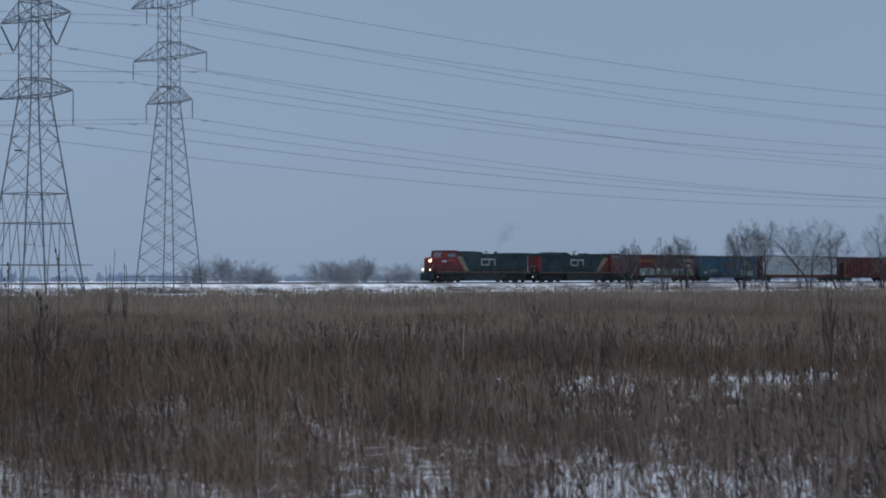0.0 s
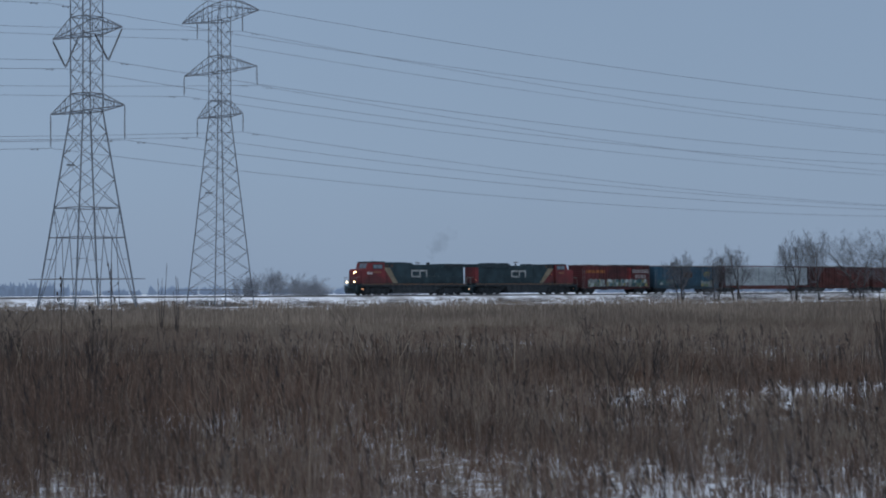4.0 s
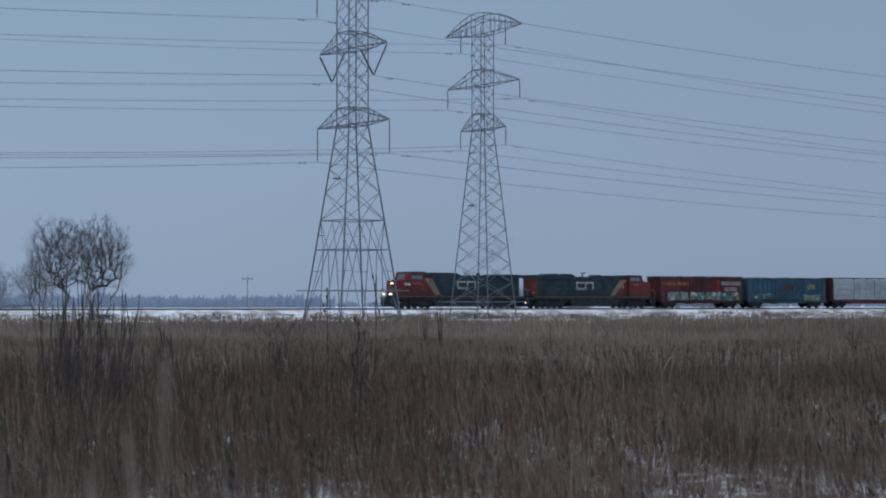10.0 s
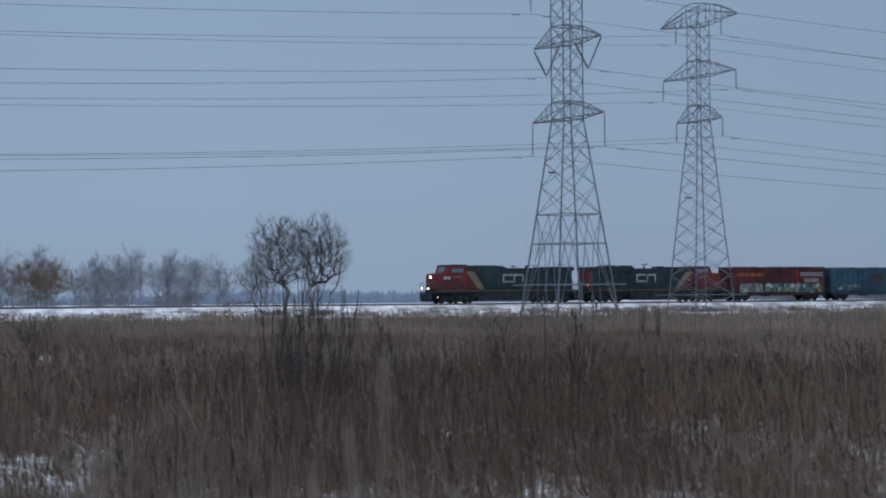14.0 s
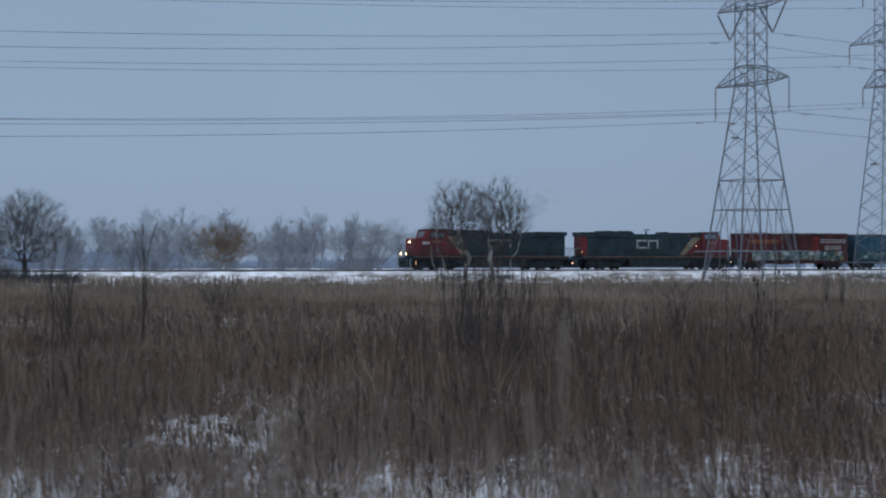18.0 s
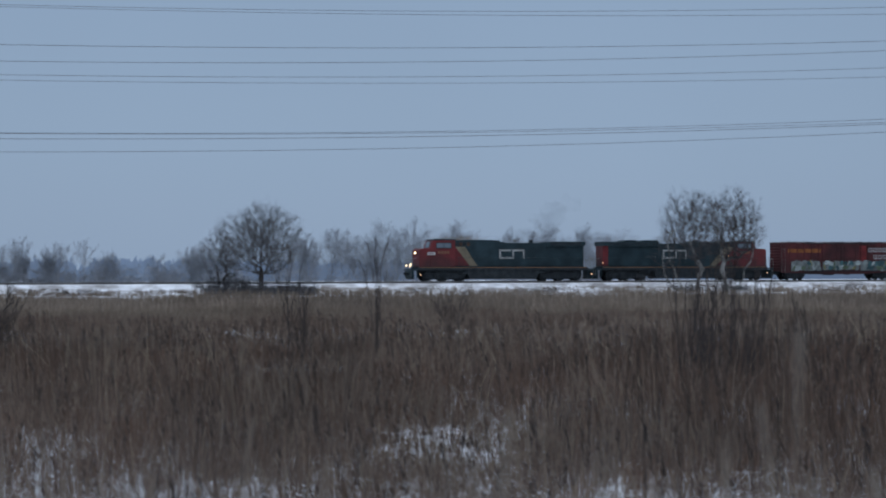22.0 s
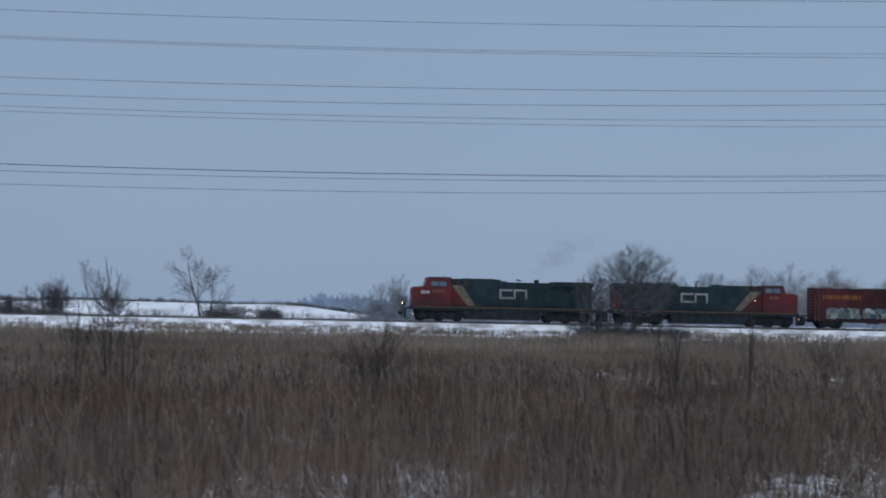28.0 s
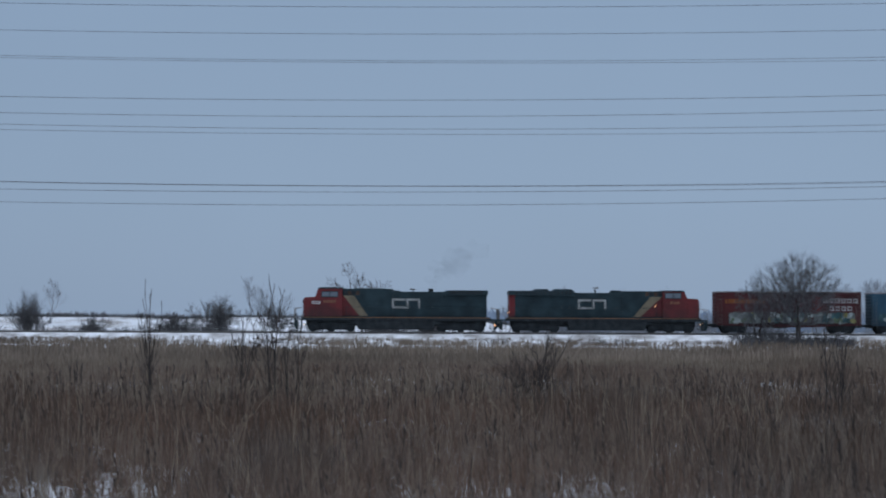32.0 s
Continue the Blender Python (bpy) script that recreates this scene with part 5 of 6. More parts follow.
def reed(x, y, h, seed, plume=0.22):
    """A feathery reed close by: a leaning stem, two dry leaves and a loose plume of fine strands."""
    g = np.random.default_rng(seed)
    n = 24
    ax, ay = g.normal(0, 0.06) * h, g.normal(0, 0.06) * h
    az = math.atan2(x, y)
    cx, cy = math.cos(az), -math.sin(az)

    def at(f, s, e, w):
        k = s + e * w
        return np.stack([ax * f ** 2 + cx * k, ay * f ** 2 + cy * k, h * f], -1)
    f0 = g.uniform(1 - plume, 0.97, n)
    f1 = np.minimum(f0 + g.uniform(0.02, 0.08, n), 1.0)
    s1 = g.normal(0, 0.012, n) * np.clip((1.01 - f1) * 14, 0.25, 1)
    w = np.full(n, 0.0007)
    co = [np.stack([at(f0, s1 * 0.1, -1, w), at(f0, s1 * 0.1, 1, w), at(f1, s1, 1, w), at(f1, s1, -1, w)], 1)]
    k = np.linspace(0, 1, 7)
    t = np.full(6, 0.0008)
    co.append(np.stack([at(k[:-1], 0 * t, -1, t), at(k[:-1], 0 * t, 1, t), at(k[1:], 0 * t, 1, t), at(k[1:], 0 * t, -1, t)], 1))
    for leaf in range(2):
        base, side = g.uniform(0.15, 0.5), g.choice([-1, 1]) * g.uniform(0.08, 0.2)
        u = np.linspace(0, 1, 5)
        fz, sx = base + 0.28 * u - 0.12 * u ** 2, side * u ** 1.4
        wd = 0.0012 * (1.05 - u)
        co.append(np.stack([at(fz[:-1], sx[:-1], -1, wd[:-1]), at(fz[:-1], sx[:-1], 1, wd[:-1]), at(fz[1:], sx[1:], 1, wd[1:]), at(fz[1:], sx[1:], -1, wd[1:])], 1))
    co = np.concatenate(co)
    q = (np.arange(len(co)) * 4)[:, None] + np.arange(4)[None]
    ob = new("reed", soup("reed", co.reshape(-1, 3), q, M["straw"]))
    ob.matrix_basis = pose(x, y, rooted(x, y))
    tagged(ob, "feathery pale reed standing among the dead grass", "reed", "near reeds")


for k, (x, y, h) in enumerate(((1.03, 2.06, 1.82), (1.08, 2.03, 1.735), (0.78, 2.16, 1.68), (0.70, 2.19, 1.715), (1.50, 1.74, 1.705))):
    reed(x, y, h, 400 + k)
spots = random.Random(23)
for k in range(40):
    az, d = radians(spots.uniform(-13, 57)), spots.uniform(1.9, 4.2)
    reed(d * math.sin(az), d * math.cos(az), 1.77 - d * spots.uniform(0.035, 0.10), 430 + k)
# ---- dead grass of the field ----
# snowy openings in the grass: bearing and its half width in degrees, near and far distance, strength
OPENINGS = ((50.3, 5.0, 28.0, 37.0, 1.5), (45.8, 1.6, 27.0, 34.0, 0.6), (42.3, 2.0, 15.0, 20.5, 0.5), (17.3, 2.7, 17.5, 23.5, 1.25), (23.5, 4.0, 11.0, 18.0, 0.75), (14.5, 7.0, 11.0, 18.2, 0.52), (28.5, 4.0, 11.0, 17.0, 0.15),
            (-8.5, 2.0, 19.0, 22.0, 0.3), (12.5, 2.2, 34.0, 39.5, 1.1), (37.0, 4.0, 12.0, 17.0, 0.15))


def openings(x, y):
    """How open the ground is here, and how low the grass before an opening must be."""
    az, d = np.degrees(np.arctan2(x, y)), np.hypot(x, y)
    bare, low = np.zeros_like(x), np.zeros_like(x)
    ragged = 0.35 + 0.55 * value_noise(x / 0.45, y / 0.8, 14) + 0.40 * value_noise(x / 1.6, y / 1.2, 15)
    for a, ra, d0, d1, k in OPENINGS:
        side = np.exp(-((az - a) / ra) ** 4)
        mid, half = (d0 + d1) / 2, (d1 - d0) / 2
        bare = np.maximum(bare, k * side * np.exp(-((d - mid) / half) ** 4) * ragged)
        front = d0 - 7
        low = np.maximum(low, min(k, 1.0) * side * np.clip((d - front) / 5, 0, 1) * np.clip((d1 + 0.5 - d) / 1.0, 0, 1))
    return bare, low


def grass_mask(x, y):
    """How thick the grass stands: thin in the snowy openings."""
    n = 0.5 * value_noise(x / 5, y / 4, 11) + 0.3 * value_noise(x / 1.7, y / 1.3, 12) + 0.2 * value_noise(x / 0.5, y / 0.5, 13)
    return n - 0.24 * openings(x, y)[0] + 0.07 * np.clip((np.hypot(x, y) - 20.5) / 4, 0, 1) + 0.14 * np.clip((7 - np.degrees(np.arctan2(x, y))) / 6, 0, 1)


def blades(name, label, count, d0, d1, hgt, width, material, seed, cut=0.36, lean=0.22, power=0.5, edge=136.0, joints=2, tip=0.25, wind=0.0, soft=0.07, ramp=0.0, side=(-13.5, 58.5)):
    """Bent grass blades over a fan of ground, thinner where the snow shows."""
    g = np.random.default_rng(seed)
    n = int(count * (2.2 if ramp == 0 else 2.8))
    az = g.uniform(radians(side[0]), radians(side[1]), n) if side[0] < -13 else radians((side[0] + side[1]) / 2) + g.normal(0, radians((side[1] - side[0]) / 4), n)
    d = (d0 ** power + (d1 ** power - d0 ** power) * g.random(n)) ** (1 / power)
    x, y = d * np.sin(az), d * np.cos(az)
    x, y = x + g.normal(0, 0.03, n), y + g.normal(0, 0.03, n)
    m = grass_mask(x, y)
    sparse = g.random(n) * ramp < d - d0 + 0.01
    keep = np.flatnonzero(sparse & (m + g.normal(0, soft, n) > cut) & (y < edge + 9 * (value_noise(x / 9, y * 0, 31) - 0.5)))[:count]
    x, y, m, az, d = x[keep], y[keep], m[keep], az[keep], d[keep]
    n = len(x)
    tall = 0.40 + 0.90 * value_noise(x / 3.1, y / 3.1, 21) + 0.25 * value_noise(x / 14, y / 14, 22)
    h = hgt * tall * g.uniform(0.45, 1.2, n) * np.clip(0.6 + (m - cut) * 2.5, 0.5, 1.1)
    h = h * (1 - 0.45 * openings(x, y)[1])
    w = width * g.uniform(0.6, 1.4, n) * np.clip(d / 30, 0.45, 3.0)
    a = 2 * np.pi * value_noise(x / 0.8, y / 0.8, 51) * 2 + g.normal(0, 1.3, n)
    l = np.abs(g.normal(0, lean, n)) * np.where(g.random(n) < 0.22, 2.6, 1.0)
    tx, ty = (np.cos(a) * l - wind) * h, np.sin(a) * l * h
    face = -az + g.normal(0, 0.6, n)
    cx, cy = np.cos(face), np.sin(face)
    z0 = lie(x, y) - 0.03
    levels = ((0, 0.8), (0.55, 1.0), (1.0, tip)) if joints == 2 else ((0, 1.0), (1.0, tip))
    co = np.empty((n, 2 * len(levels), 3), np.float32)
    for k, (f, wide) in enumerate(levels):
        px, py, pz = x + tx * f ** 1.7, y + ty * f ** 1.7, z0 + h * f * (1 - 0.15 * f * l)
        co[:, 2 * k] = np.stack([px - cx * w * wide / 2, py - cy * w * wide / 2, pz], -1)
        co[:, 2 * k + 1] = np.stack([px + cx * w * wide / 2, py + cy * w * wide / 2, pz], -1)
    b = (np.arange(n) * 2 * len(levels))[:, None]
    q = np.concatenate([b + np.array([[2 * k, 2 * k + 1, 2 * k + 3, 2 * k + 2]]) for k in range(len(levels) - 1)], 1).reshape(-1, 4)
    tagged(new(name, soup(name, co.reshape(-1, 3), q, material)), label, "grass", kind="stuff")


def plumes(name, label, count, d0, d1, hgt, material, seed, cut, power=0.6):
    """Upright stalks with ragged seed plumes: a stem and a few short barbs near its top."""
    g = np.random.default_rng(seed)
    n = count
    az = g.uniform(radians(-13.5), radians(58.5), n)
    d = (d0 ** power + (d1 ** power - d0 ** power) * g.random(n)) ** (1 / power)
    x, y = d * np.sin(az), d * np.cos(az)
    keep = np.flatnonzero((grass_mask(x, y) + g.normal(0, 0.12, n) > cut) & (y < 130))
    x, y, az, d = x[keep], y[keep], az[keep], d[keep]
    n = len(x)
    h = hgt * (0.6 + 0.6 * value_noise(x / 2.5, y / 2.5, 61)) * g.uniform(0.6, 1.25, n)
    h = h * (1 - 0.45 * openings(x, y)[1])
    lx, ly = g.normal(-0.04, 0.16, n), g.normal(0, 0.14, n)
    w = 0.007 * np.clip(d / 25, 0.6, 3)
    z0 = lie(x, y) - 0.03
    cx, cy = np.cos(-az), np.sin(-az)
    co, quads = np.empty((n, 4 + 7 * 3, 3), np.float32), []
    co[:, 0] = np.stack([x - cx * w / 2, y - cy * w / 2, z0], -1)
    co[:, 1] = np.stack([x + cx * w / 2, y + cy * w / 2, z0], -1)
    ex, ey, ez = x + lx * h, y + ly * h, z0 + h
    co[:, 2] = np.stack([ex + cx * w / 4, ey + cy * w / 4, ez], -1)
    co[:, 3] = np.stack([ex - cx * w / 4, ey - cy * w / 4, ez], -1)
    tris = [[0, 1, 2], [0, 2, 3]]
    for k in range(7):
        f = g.uniform(0.62, 1.0, n)
        bx, by, bz = x + lx * h * f, y + ly * h * f, z0 + h * f
        s = g.choice([-1.0, 1.0], n) * g.uniform(0.01, 0.035, n) * np.clip(d / 30, 0.8, 2)
        up = g.uniform(0.03, 0.12, n)
        co[:, 4 + 3 * k] = np.stack([bx, by, bz], -1)
        co[:, 5 + 3 * k] = np.stack([bx + cx * w * 1.6, by + cy * w * 1.6, bz + 0.02], -1)
        co[:, 6 + 3 * k] = np.stack([bx + cx * s, by + cy * s + g.normal(0, 0.02, n), bz + up], -1)
        tris.append([4 + 3 * k, 5 + 3 * k, 6 + 3 * k])
    b = (np.arange(n) * 25)[:, None]
    q = np.concatenate([b + np.array([t]) for t in tris], 1).reshape(-1, 3)
    tagged(new(name, soup(name, co.reshape(-1, 3), q, material, 3)), label, "grass", kind="stuff")


def field_tone(x, y):
    """Which plants stand here: low for russet weeds, middle for tawny grass, high for straw."""
    d = np.hypot(x, y)
    n = 0.45 * value_noise(x / 4.5, y / 11, 71) + 0.35 * value_noise(x / 1.4, y / 3.5, 72) + 0.20 * value_noise(x / 0.5, y / 0.9, 73)
    return 0.5 + 1.35 * (n - 0.5) - 0.20 * np.exp(-((d - 31) / 9) ** 2) + 0.06 * np.clip((d - 60) / 30, 0, 1) - 0.24 * np.clip((16 - np.degrees(np.arctan2(x, y))) / 12, 0, 1) * np.clip((48 - d) / 12, 0, 1) + 0.07 * np.clip((np.degrees(np.arctan2(x, y)) - 35) / 4, 0, 1)


def tufts(name, label, count, each, d0, d1, hgt, width, material, seed, cut, tone, power=2.0, joints=2, fan=0.30, soft=0.06, wind=0.05):
    """Clumps of arching blades: each clump fans out from one foot."""
    g = np.random.default_rng(seed)
    n = count * 6
    az = g.uniform(radians(-14), radians(59), n)
    d = (d0 ** power + (d1 ** power - d0 ** power) * g.random(n)) ** (1 / power)
    x, y = d * np.sin(az), d * np.cos(az)
    m, t = grass_mask(x, y), field_tone(x, y) + g.normal(0, 0.06, n)
    keep = np.flatnonzero((m + g.normal(0, soft, n) > cut) & (t > tone[0]) & (t <= tone[1]) & (y < 136))[:count]
    x, y, az, d = x[keep], y[keep], az[keep], d[keep]
    tall = 0.50 + 0.60 * value_noise(x / 2.3, y / 4.1, 21) + 0.30 * value_noise(x / 11, y / 14, 22)
    h = hgt * tall * g.uniform(0.65, 1.25, len(x)) * (1 - 0.45 * openings(x, y)[1])
    tx, ty = g.normal(-wind, 0.14, len(x)), g.normal(0, 0.12, len(x))
    x, y, az, d, h, tx, ty = (np.repeat(v, each) for v in (x, y, az, d, h, tx, ty))
    n = len(x)
    a, r = g.uniform(0, 2 * np.pi, n), np.sqrt(g.random(n))
    x, y = x + np.cos(a) * r * 0.20 * h, y + np.sin(a) * r * 0.20 * h
    l = np.abs(g.normal(fan * 0.8, fan, n)) * (0.4 + 0.6 * r)
    tx, ty = tx + np.cos(a) * l, ty + np.sin(a) * l
    droop = np.hypot(tx, ty)
    bh = h * g.uniform(0.40, 1.08, n)
    w = width * g.uniform(0.6, 1.4, n) * np.clip(d / 25, 0.5, 3.2)
    face = -az + g.normal(0, 0.7, n)
    cx, cy = np.cos(face), np.sin(face)
    z0 = lie(x, y) - 0.03
    levels = ((0, 0.8), (0.55, 1.0), (1.0, 0.2)) if joints == 2 else ((0, 1.0), (1.0, 0.25))
    co = np.empty((n, 2 * len(levels), 3), np.float32)
    for k, (f, wide) in enumerate(levels):
        px, py, pz = x + tx * bh * f ** 1.8, y + ty * bh * f ** 1.8, z0 + bh * (f - 0.55 * np.minimum(droop, 1.2) * f ** 2.4)
        co[:, 2 * k] = np.stack([px - cx * w * wide / 2, py - cy * w * wide / 2, pz], -1)
        co[:, 2 * k + 1] = np.stack([px + cx * w * wide / 2, py + cy * w * wide / 2, pz], -1)
    b = (np.arange(n) * 2 * len(levels))[:, None]
    q = np.concatenate([b + np.array([[2 * k, 2 * k + 1, 2 * k + 3, 2 * k + 2]]) for k in range(len(levels) - 1)], 1).reshape(-1, 4)
    tagged(new(name, soup(name, co.reshape(-1, 3), q, material)), label, "grass", kind="stuff")


tufts("straw_tufts", "pale straw tufts of arching dead grass", 2300, 44, 9, 46, 0.70, 0.0046, M["straw"], 41, 0.43, (0.64, 2.0), fan=0.50, wind=0.0, soft=0.11)
tufts("tawny_tufts", "tawny tufts of arching dead grass", 2900, 42, 9, 46, 0.68, 0.0050, M["tawny"], 43, 0.41, (0.46, 0.66), fan=0.52, wind=0.0, soft=0.11)
tufts("russet_weeds", "russet clumps of tangled dead weeds", 4200, 40, 11, 46, 0.56, 0.0056, M["russet"], 49, 0.37, (-1.0, 0.53), fan=0.62, wind=0.0, soft=0.11)
tufts("tawny_tufts", "tawny dead grass in clumps over the middle field", 13000, 16, 40, 118, 0.66, 0.0062, M["midgrass"], 51, 0.24, (0.30, 0.66), joints=1, fan=0.55, wind=0.0, soft=0.1)
tufts("straw_tufts", "pale straw clumps over the middle field", 6500, 16, 42, 118, 0.66, 0.0058, M["midstraw"], 52, 0.26, (0.58, 2.0), joints=1, fan=0.55, wind=0.0, soft=0.1)
tufts("russet_weeds", "russet weed clumps over the middle field", 5200, 15, 38, 110, 0.60, 0.0062, M["midrusset"], 53, 0.24, (-1.0, 0.46), joints=1, fan=0.6, wind=0.0, soft=0.1)
blades("dead_grass", "sparse thin dead stalks over the snow", 42000, 9, 40, 0.50, 0.0055, M["grass"], 50, cut=-1, power=1.0, lean=0.28)
blades("dead_grass", "tawny dead grass towards the railway", 140000, 90, 250, 0.69, 0.016, M["fargrass"], 44, cut=0.22, power=1.0, joints=1, tip=0.4)
blades("matted_grass", "matted dark brown litter of fallen grass", 50000, 9, 45, 0.22, 0.009, M["litter"], 45, cut=0.44, power=1.2, lean=0.8, joints=1)
blades("matted_grass", "low matted grass under the clumps of the middle field", 85000, 36, 118, 0.38, 0.011, M["midrusset"], 58, cut=-1, power=1.6, lean=0.6, joints=1)
blades("dark_weeds", "dark reddish dead weeds standing among the grass", 9000, 12, 42, 0.66, 0.006, M["russet"], 91, cut=0.38, power=1.1, lean=0.2, soft=0.08, side=(18, 40))
blades("dark_weeds", "dark dead weed stems standing among the grass", 5000, 13, 42, 0.80, 0.0055, M["weed"], 93, cut=0.38, power=1.1, lean=0.16, soft=0.08, side=(18, 36))
blades("dead_grass", "thin russet stalks standing over the near snow", 8000, 10, 28, 0.62, 0.0042, M["russet"], 94, cut=0.30, power=1.6, lean=0.28, soft=0.12)
blades("dead_grass", "pale straw stalks leaning among the dead grass", 4500, 9, 45, 0.85, 0.0042, M["palegrass"], 42, cut=0.36, lean=0.36, power=0.9, wind=0.03, soft=0.12)
blades("dark_weeds", "thin dark weed stems standing among the grass", 5000, 13, 40, 0.70, 0.0045, M["weed"], 92, cut=0.38, power=1.1, lean=0.2, soft=0.08)
plumes("seed_stalks", "thin dry stalks with ragged seed plumes", 9000, 9, 60, 0.74, M["grass"], 46, 0.33)
plumes("seed_stalks", "thin dark weed stalks with ragged heads", 3500, 9, 60, 0.72, M["weed"], 47, 0.30)


def bank_weeds(count, seed):
    """Weeds that poke through the snow along the foot of the embankment."""
    g = np.random.default_rng(seed)
    x = g.uniform(-60, 340, count)
    y = TRACK - 8.3 + g.normal(0, 0.9, count) + 1.3 * (value_noise(x / 9, x * 0, 7) - 0.5)
    keep = value_noise(x / 4, y / 1.5, 77) * 0.6 + value_noise(x / 23, y * 0, 78) * 0.4 > 0.42
    x, y = x[keep], y[keep]
    n = len(x)
    h = g.uniform(0.15, 0.75, n)
    w, s = 0.035, g.normal(0, 0.35, n) * h
    z = 0.05 + np.clip((y - (TRACK - 8.5)) * 0.16, -0.1, 0.5)
    co = np.stack([np.stack([x - w, y, z - 0.15], -1), np.stack([x + w, y, z - 0.15], -1), np.stack([x + s + w * 0.4, y + 0.3 * s, z + h], -1), np.stack([x + s - w * 0.4, y + 0.3 * s, z + h], -1)], 1)
    q = (np.arange(n) * 4)[:, None] + np.arange(4)[None]
    tagged(new("bank_weeds", soup("bank_weeds", co.reshape(-1, 3), q, M["fargrass"])), "sparse brown weeds poking through embankment snow", "weeds", kind="stuff")


bank_weeds(8000, 48)


def low_brush(name, label, count, x0, x1, y, sy, h0, h1, seed, material, level, gap=0.45):
    """Low brush in patches: fans of fine twigs that thin out upwards."""
    g = np.random.default_rng(seed)
    n = count // 12
    x = g.uniform(x0, x1, n)
    yy = y + g.normal(0, sy, n)
    keep = 0.6 * value_noise(x / 5, yy / 3, seed) + 0.4 * value_noise(x / 17, yy * 0, seed + 1) > gap
    x, yy = x[keep], yy[keep]
    h = h0 + (h1 - h0) * value_noise(x / 4, yy / 3, seed + 2) * g.uniform(0.5, 1.2, len(x))
    z = level(x, yy)
    x, yy, h, z = (np.repeat(v, 12) for v in (x, yy, h, z))
    m = len(x)
    a = g.normal(0, 0.6, m)
    r = h * g.uniform(0.45, 1.05, m)
    bx = x + g.normal(0, 0.25, m) * h
    by = yy + g.normal(0, 0.25, m) * h
    w = 0.012 + 0.010 * h
    tx, tz = bx + np.sin(a) * r, z + np.cos(a) * r
    co = np.stack([np.stack([bx - w, by, z - 0.2], -1), np.stack([bx + w, by, z - 0.2], -1), np.stack([tx + w * 0.5, by, tz], -1), np.stack([tx - w * 0.5, by, tz], -1)], 1)
    q = (np.arange(m) * 4)[:, None] + np.arange(4)[None]
    tagged(new(name, soup(name, co.reshape(-1, 3), q, material)), label, "brush", kind="stuff")


def verge(x, y):
    """Height of the embankment's near slope."""
    return np.interp(y - TRACK, (-30, -9.5, -7.6, -5.6, -4.0, -2.7), (0.0, 0.0, 0.10, 0.42, 0.62, 1.10))


low_brush("low_brush", "grey-brown brush along the foot of the embankment", 42000, -80, 340, TRACK - 7.9, 0.8, 0.2, 0.9, 52, M["fargrass"], verge, 0.52)
low_brush("low_brush", "tangled brush round the foot of the round tree", 1500, 37, 48, 205.5, 1.0, 0.9, 2.4, 56, M["hazetwig"], verge, 0.30)
low_brush("low_brush", "thin brown weeds on the embankment snow", 26000, -80, 340, TRACK - 4.6, 0.5, 0.10, 0.42, 53, M["fargrass"], verge, 0.42)
low_brush("low_brush", "thin brown weeds on the embankment snow", 16000, -80, 340, TRACK - 7.0, 0.9, 0.2, 0.7, 58, M["fargrass"], verge, 0.45)
low_brush("low_brush", "low dark brush dotted over the snowy bank", 60000, -130, 48, 272, 9.0, 0.4, 1.7, 54, M["hazetwig"], lie, 0.50)
low_brush("low_brush", "dark brush along the top of the snowy bank", 40000, -190, 40, 330, 5.0, 0.3, 1.0, 55, M["hazetwig"], lie, 0.34)
# ---- distance ----
def far_wood(name, label, x0, x1, y, h0, h1, seed, material, step=1.2, fan=9):
    """A far belt of bare trees: many fans of slim upright limbs with uneven tops."""
    g = np.random.default_rng(seed)
    n = int((x1 - x0) / step)
    x = np.linspace(x0, x1, n) + g.uniform(-1, 1, n) * step
    yy = y * (1 + g.uniform(-0.04, 0.04, n))
    h = h0 + (h1 - h0) * (0.55 * value_noise(x / (22 * step), x * 0, seed) + 0.45 * value_noise(x / (4 * step), x * 0, seed + 1)) * g.uniform(0.5, 1.15, n)
    z = lie(x, yy) - 0.3
    x, yy, h, z = (np.repeat(v, fan) for v in (x, yy, h, z))
    m = len(x)
    a = g.normal(0, 0.45, m)
    top = h * g.uniform(0.45, 1.0, m) * np.cos(a)
    w = h * g.uniform(0.08, 0.20, m)
    bx = x + g.normal(0, 0.12, m) * h
    co = np.stack([np.stack([bx - w, yy, z], -1), np.stack([bx + w, yy, z], -1), np.stack([bx + w * 0.9 + np.sin(a) * h * 0.35, yy, z + top * 0.55], -1),
                   np.stack([bx + np.sin(a) * h * 0.9, yy, z + top], -1), np.stack([bx - w * 0.9 + np.sin(a) * h * 0.35, yy, z + top * 0.55], -1)], 1)
    q = (np.arange(m) * 5)[:, None] + np.arange(5)[None]
    tagged(new(name, soup(name, co.reshape(-1, 3), q, material, 5)), label, "woods", kind="stuff")


# these belts carry their haze in a blue, glowing material
far_wood("distant_woods", "line of distant bare woods, blue haze in their colour", 60, 420, 1480, 13, 23, 71, M["farwood"], 1.3)
far_wood("distant_woods", "line of distant bare woods, blue haze in their colour", 560, 900, 1500, 9, 16, 75, M["farwood"], 1.4)
far_wood("distant_woods", "low line of distant bare woods, blue haze in their colour", -900, 2600, 1900, 5, 14, 72, M["farwood"], 3)
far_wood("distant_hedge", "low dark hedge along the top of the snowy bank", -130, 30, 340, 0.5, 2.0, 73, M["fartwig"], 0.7)


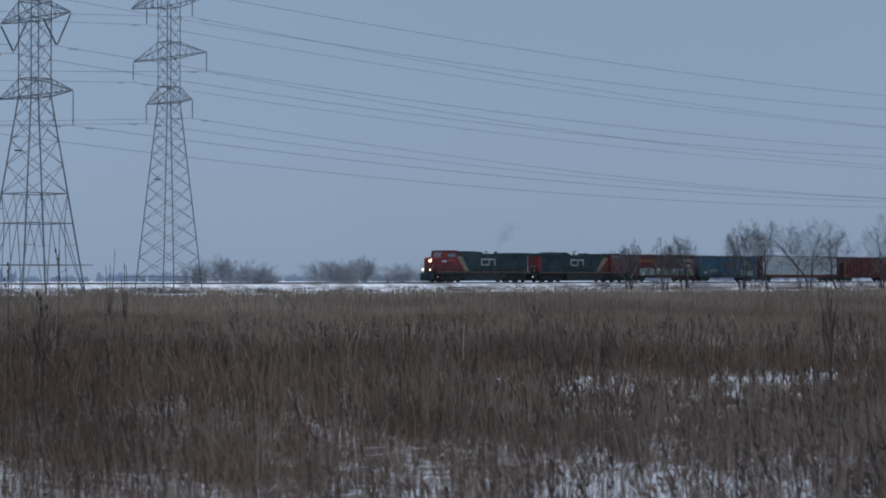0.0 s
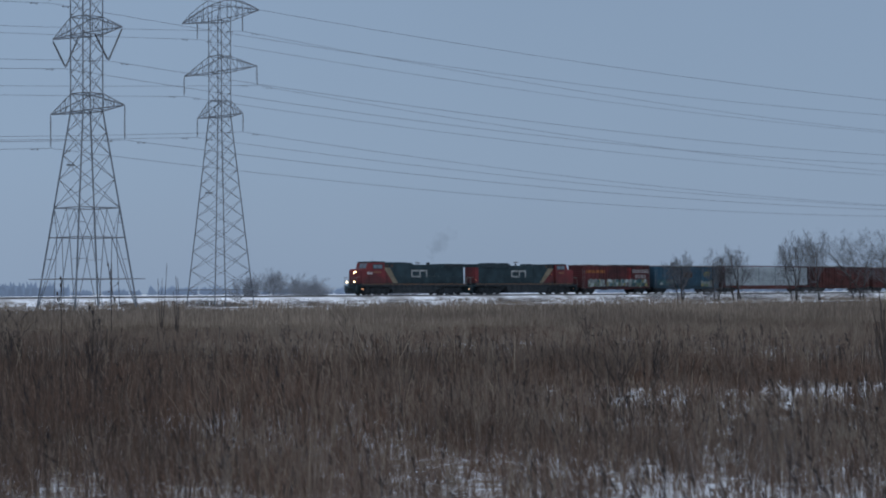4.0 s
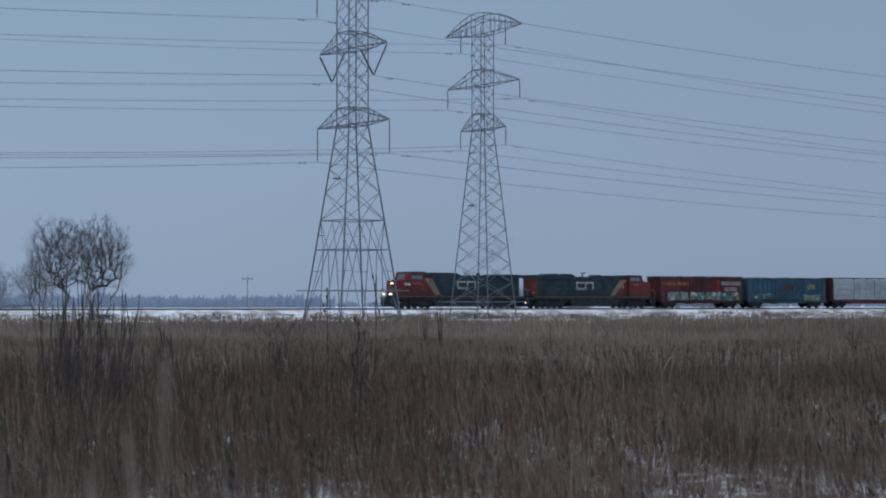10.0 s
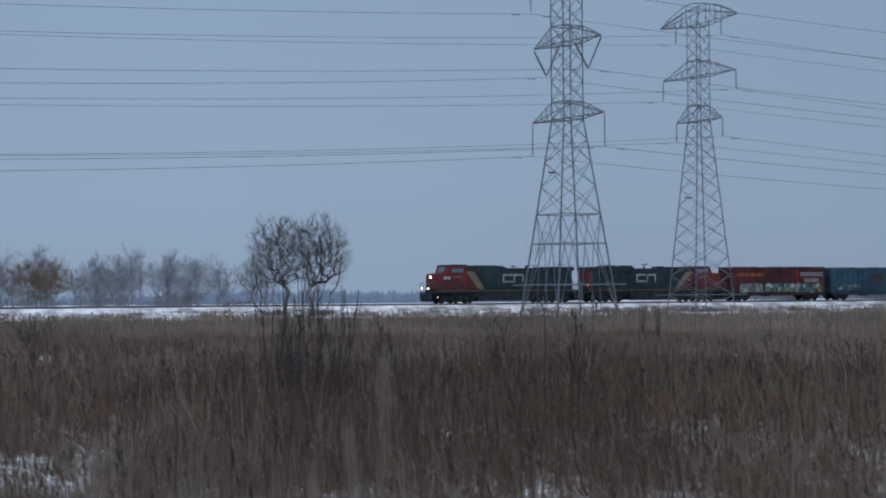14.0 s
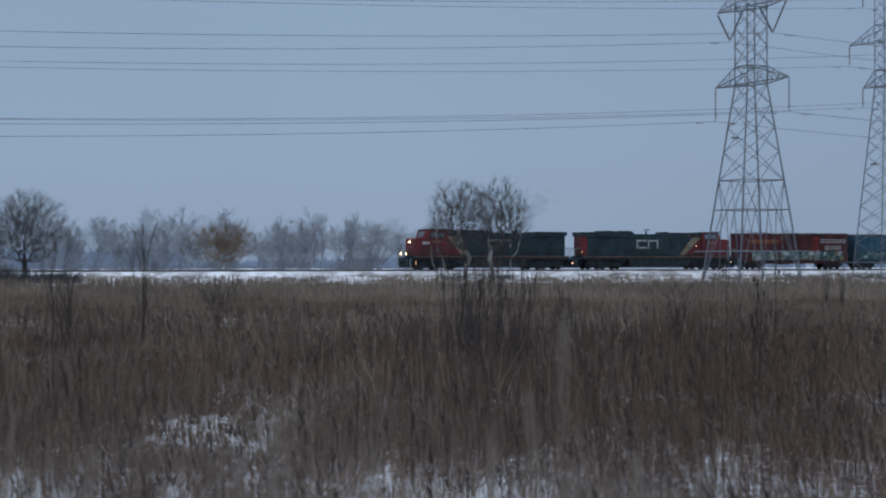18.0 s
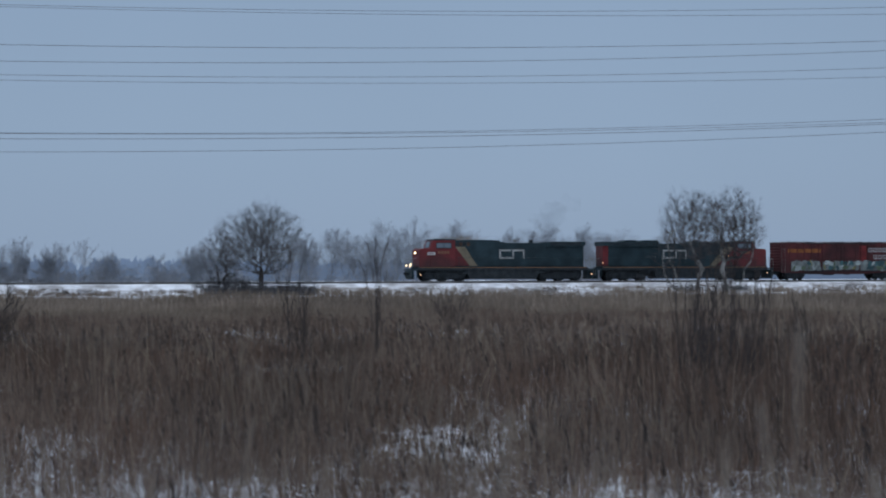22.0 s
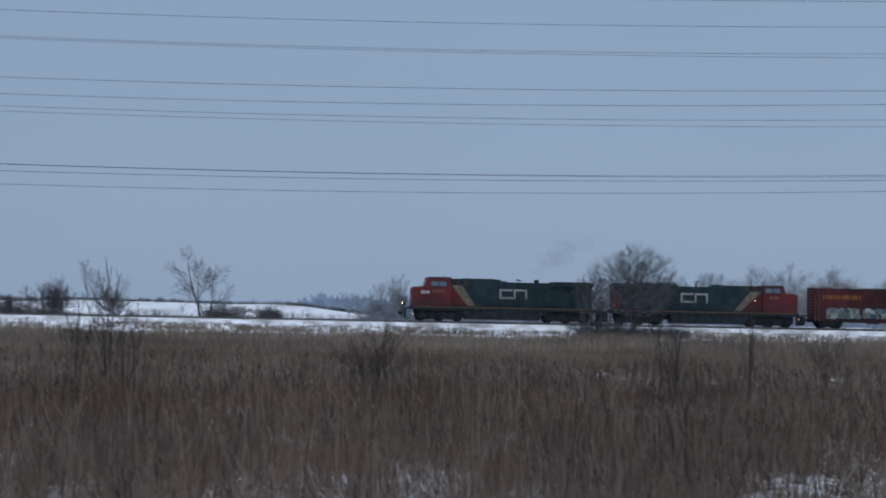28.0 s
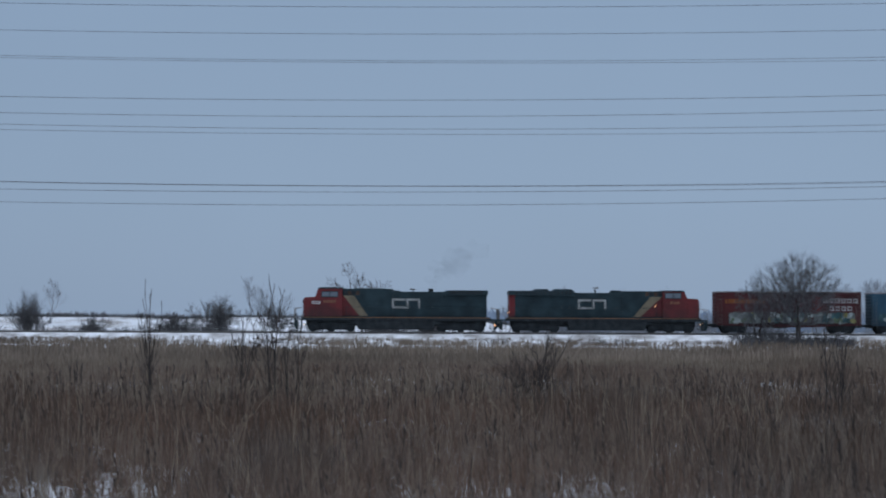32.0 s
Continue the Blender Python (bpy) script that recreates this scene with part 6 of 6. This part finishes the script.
def utility_pole(x, y, h):
    ob = thing("utility_pole", "distant wooden utility pole with cross arm", "pole", at=(x, y, -0.1))
    # the pole shares the haze-paled twig colour
    part("post", rod(B(), (0, 0, 0), (0, 0, h), 0.17, 0.12), M["fartwig"], ob)
    part("cross_arm", box(B(), -1.9, 1.9, -0.12, 0.12, h - 0.9, h - 0.6), M["fartwig"], ob)
    for k in (-1.6, 0, 1.6):
        part("insulator", rod(B(), (k, 0, h - 0.6), (k, 0, h - 0.2), 0.10), M["fartwig"], ob)


utility_pole(291.7, 520, 10.5)


def smoke_material():
    """Thin soot: mostly clear, a little dark where the noise is dense."""
    m = bpy.data.materials.new("thin_exhaust")
    m.use_nodes = True
    n, l = m.node_tree.nodes, m.node_tree.links
    n.clear()
    out, mix, clear, soot = n.new("ShaderNodeOutputMaterial"), n.new("ShaderNodeMixShader"), n.new("ShaderNodeBsdfTransparent"), n.new("ShaderNodeBsdfDiffuse")
    soot.inputs["Color"].default_value = (0.10, 0.10, 0.11, 1)
    co, tex, mr = n.new("ShaderNodeTexCoord"), n.new("ShaderNodeTexNoise"), n.new("ShaderNodeMapRange")
    tex.inputs["Scale"].default_value, tex.inputs["Detail"].default_value = 0.9, 5
    mr.inputs[1].default_value, mr.inputs[2].default_value, mr.inputs[3].default_value, mr.inputs[4].default_value = 0.30, 0.78, 0.0, 0.060
    l.new(co.outputs["Object"], tex.inputs["Vector"])
    l.new(tex.outputs["Fac"], mr.inputs[0])
    l.new(mr.outputs[0], mix.inputs[0])
    l.new(clear.outputs[0], mix.inputs[1])
    l.new(soot.outputs[0], mix.inputs[2])
    l.new(mix.outputs[0], out.inputs[0])
    return m


def exhaust():
    """The faint plume over the first engine's stack: thin ragged wisps that thin out outwards."""
    ob = thing("exhaust_plume", "faint dark exhaust drifting off the engine stack", "smoke")
    sm, r = smoke_material(), random.Random(77)
    for k in range(13):
        f = (k + 0.5) / 13
        rad = (0.40 + 1.15 * f) * r.uniform(0.7, 1.2)
        bm = B()
        rim = []
        for j in range(12):
            a, s = j * math.tau / 12, r.uniform(0.65, 1.25)
            rim.append(bm.verts.new((math.cos(a) * rad * s * 1.25, 0, math.sin(a) * rad * s)))
        back = bm.verts.new((0, 0.02, 0))
        for j in range(12):
            bm.faces.new((rim[j], rim[(j + 1) % 12], back))
        p = part("wisp", bm, sm, ob)
        p.location = (3.6 * f ** 1.2 + r.gauss(0, 0.25 + 0.45 * f), 0.09 * k - 0.6, 4.9 + 3.9 * f ** 0.8 + r.gauss(0, 0.15 + 0.30 * f))
    return ob


TRAIN.append((exhaust(), 13.9, 0))


# ---- what moves ----
def nose(t):
    """Place of the first nose along the track: the train slowly gains speed."""
    u = t - 16
    return 104.45 - 6.755 * u - 0.02075 * u * u + 0.0000047 * u * u * u


def motions():
    times = [k for k in range(0, 33)]
    for ob, back, turn in TRAIN:
        walk(ob, [(t, pose(nose(t) + back, TRACK, RAIL, 0, 0, turn)) for t in times])
    for w, x, r in SPIN:
        flip = -1 if w.parent is e2 else 1
        step = 3 if r > 0.5 else 2
        walk(w, [(k / 30, pose(x, 0, r, 0, flip * math.degrees((nose(k / 30) - nose(0)) / r), 0)) for k in range(0, 961, step)])


motions()
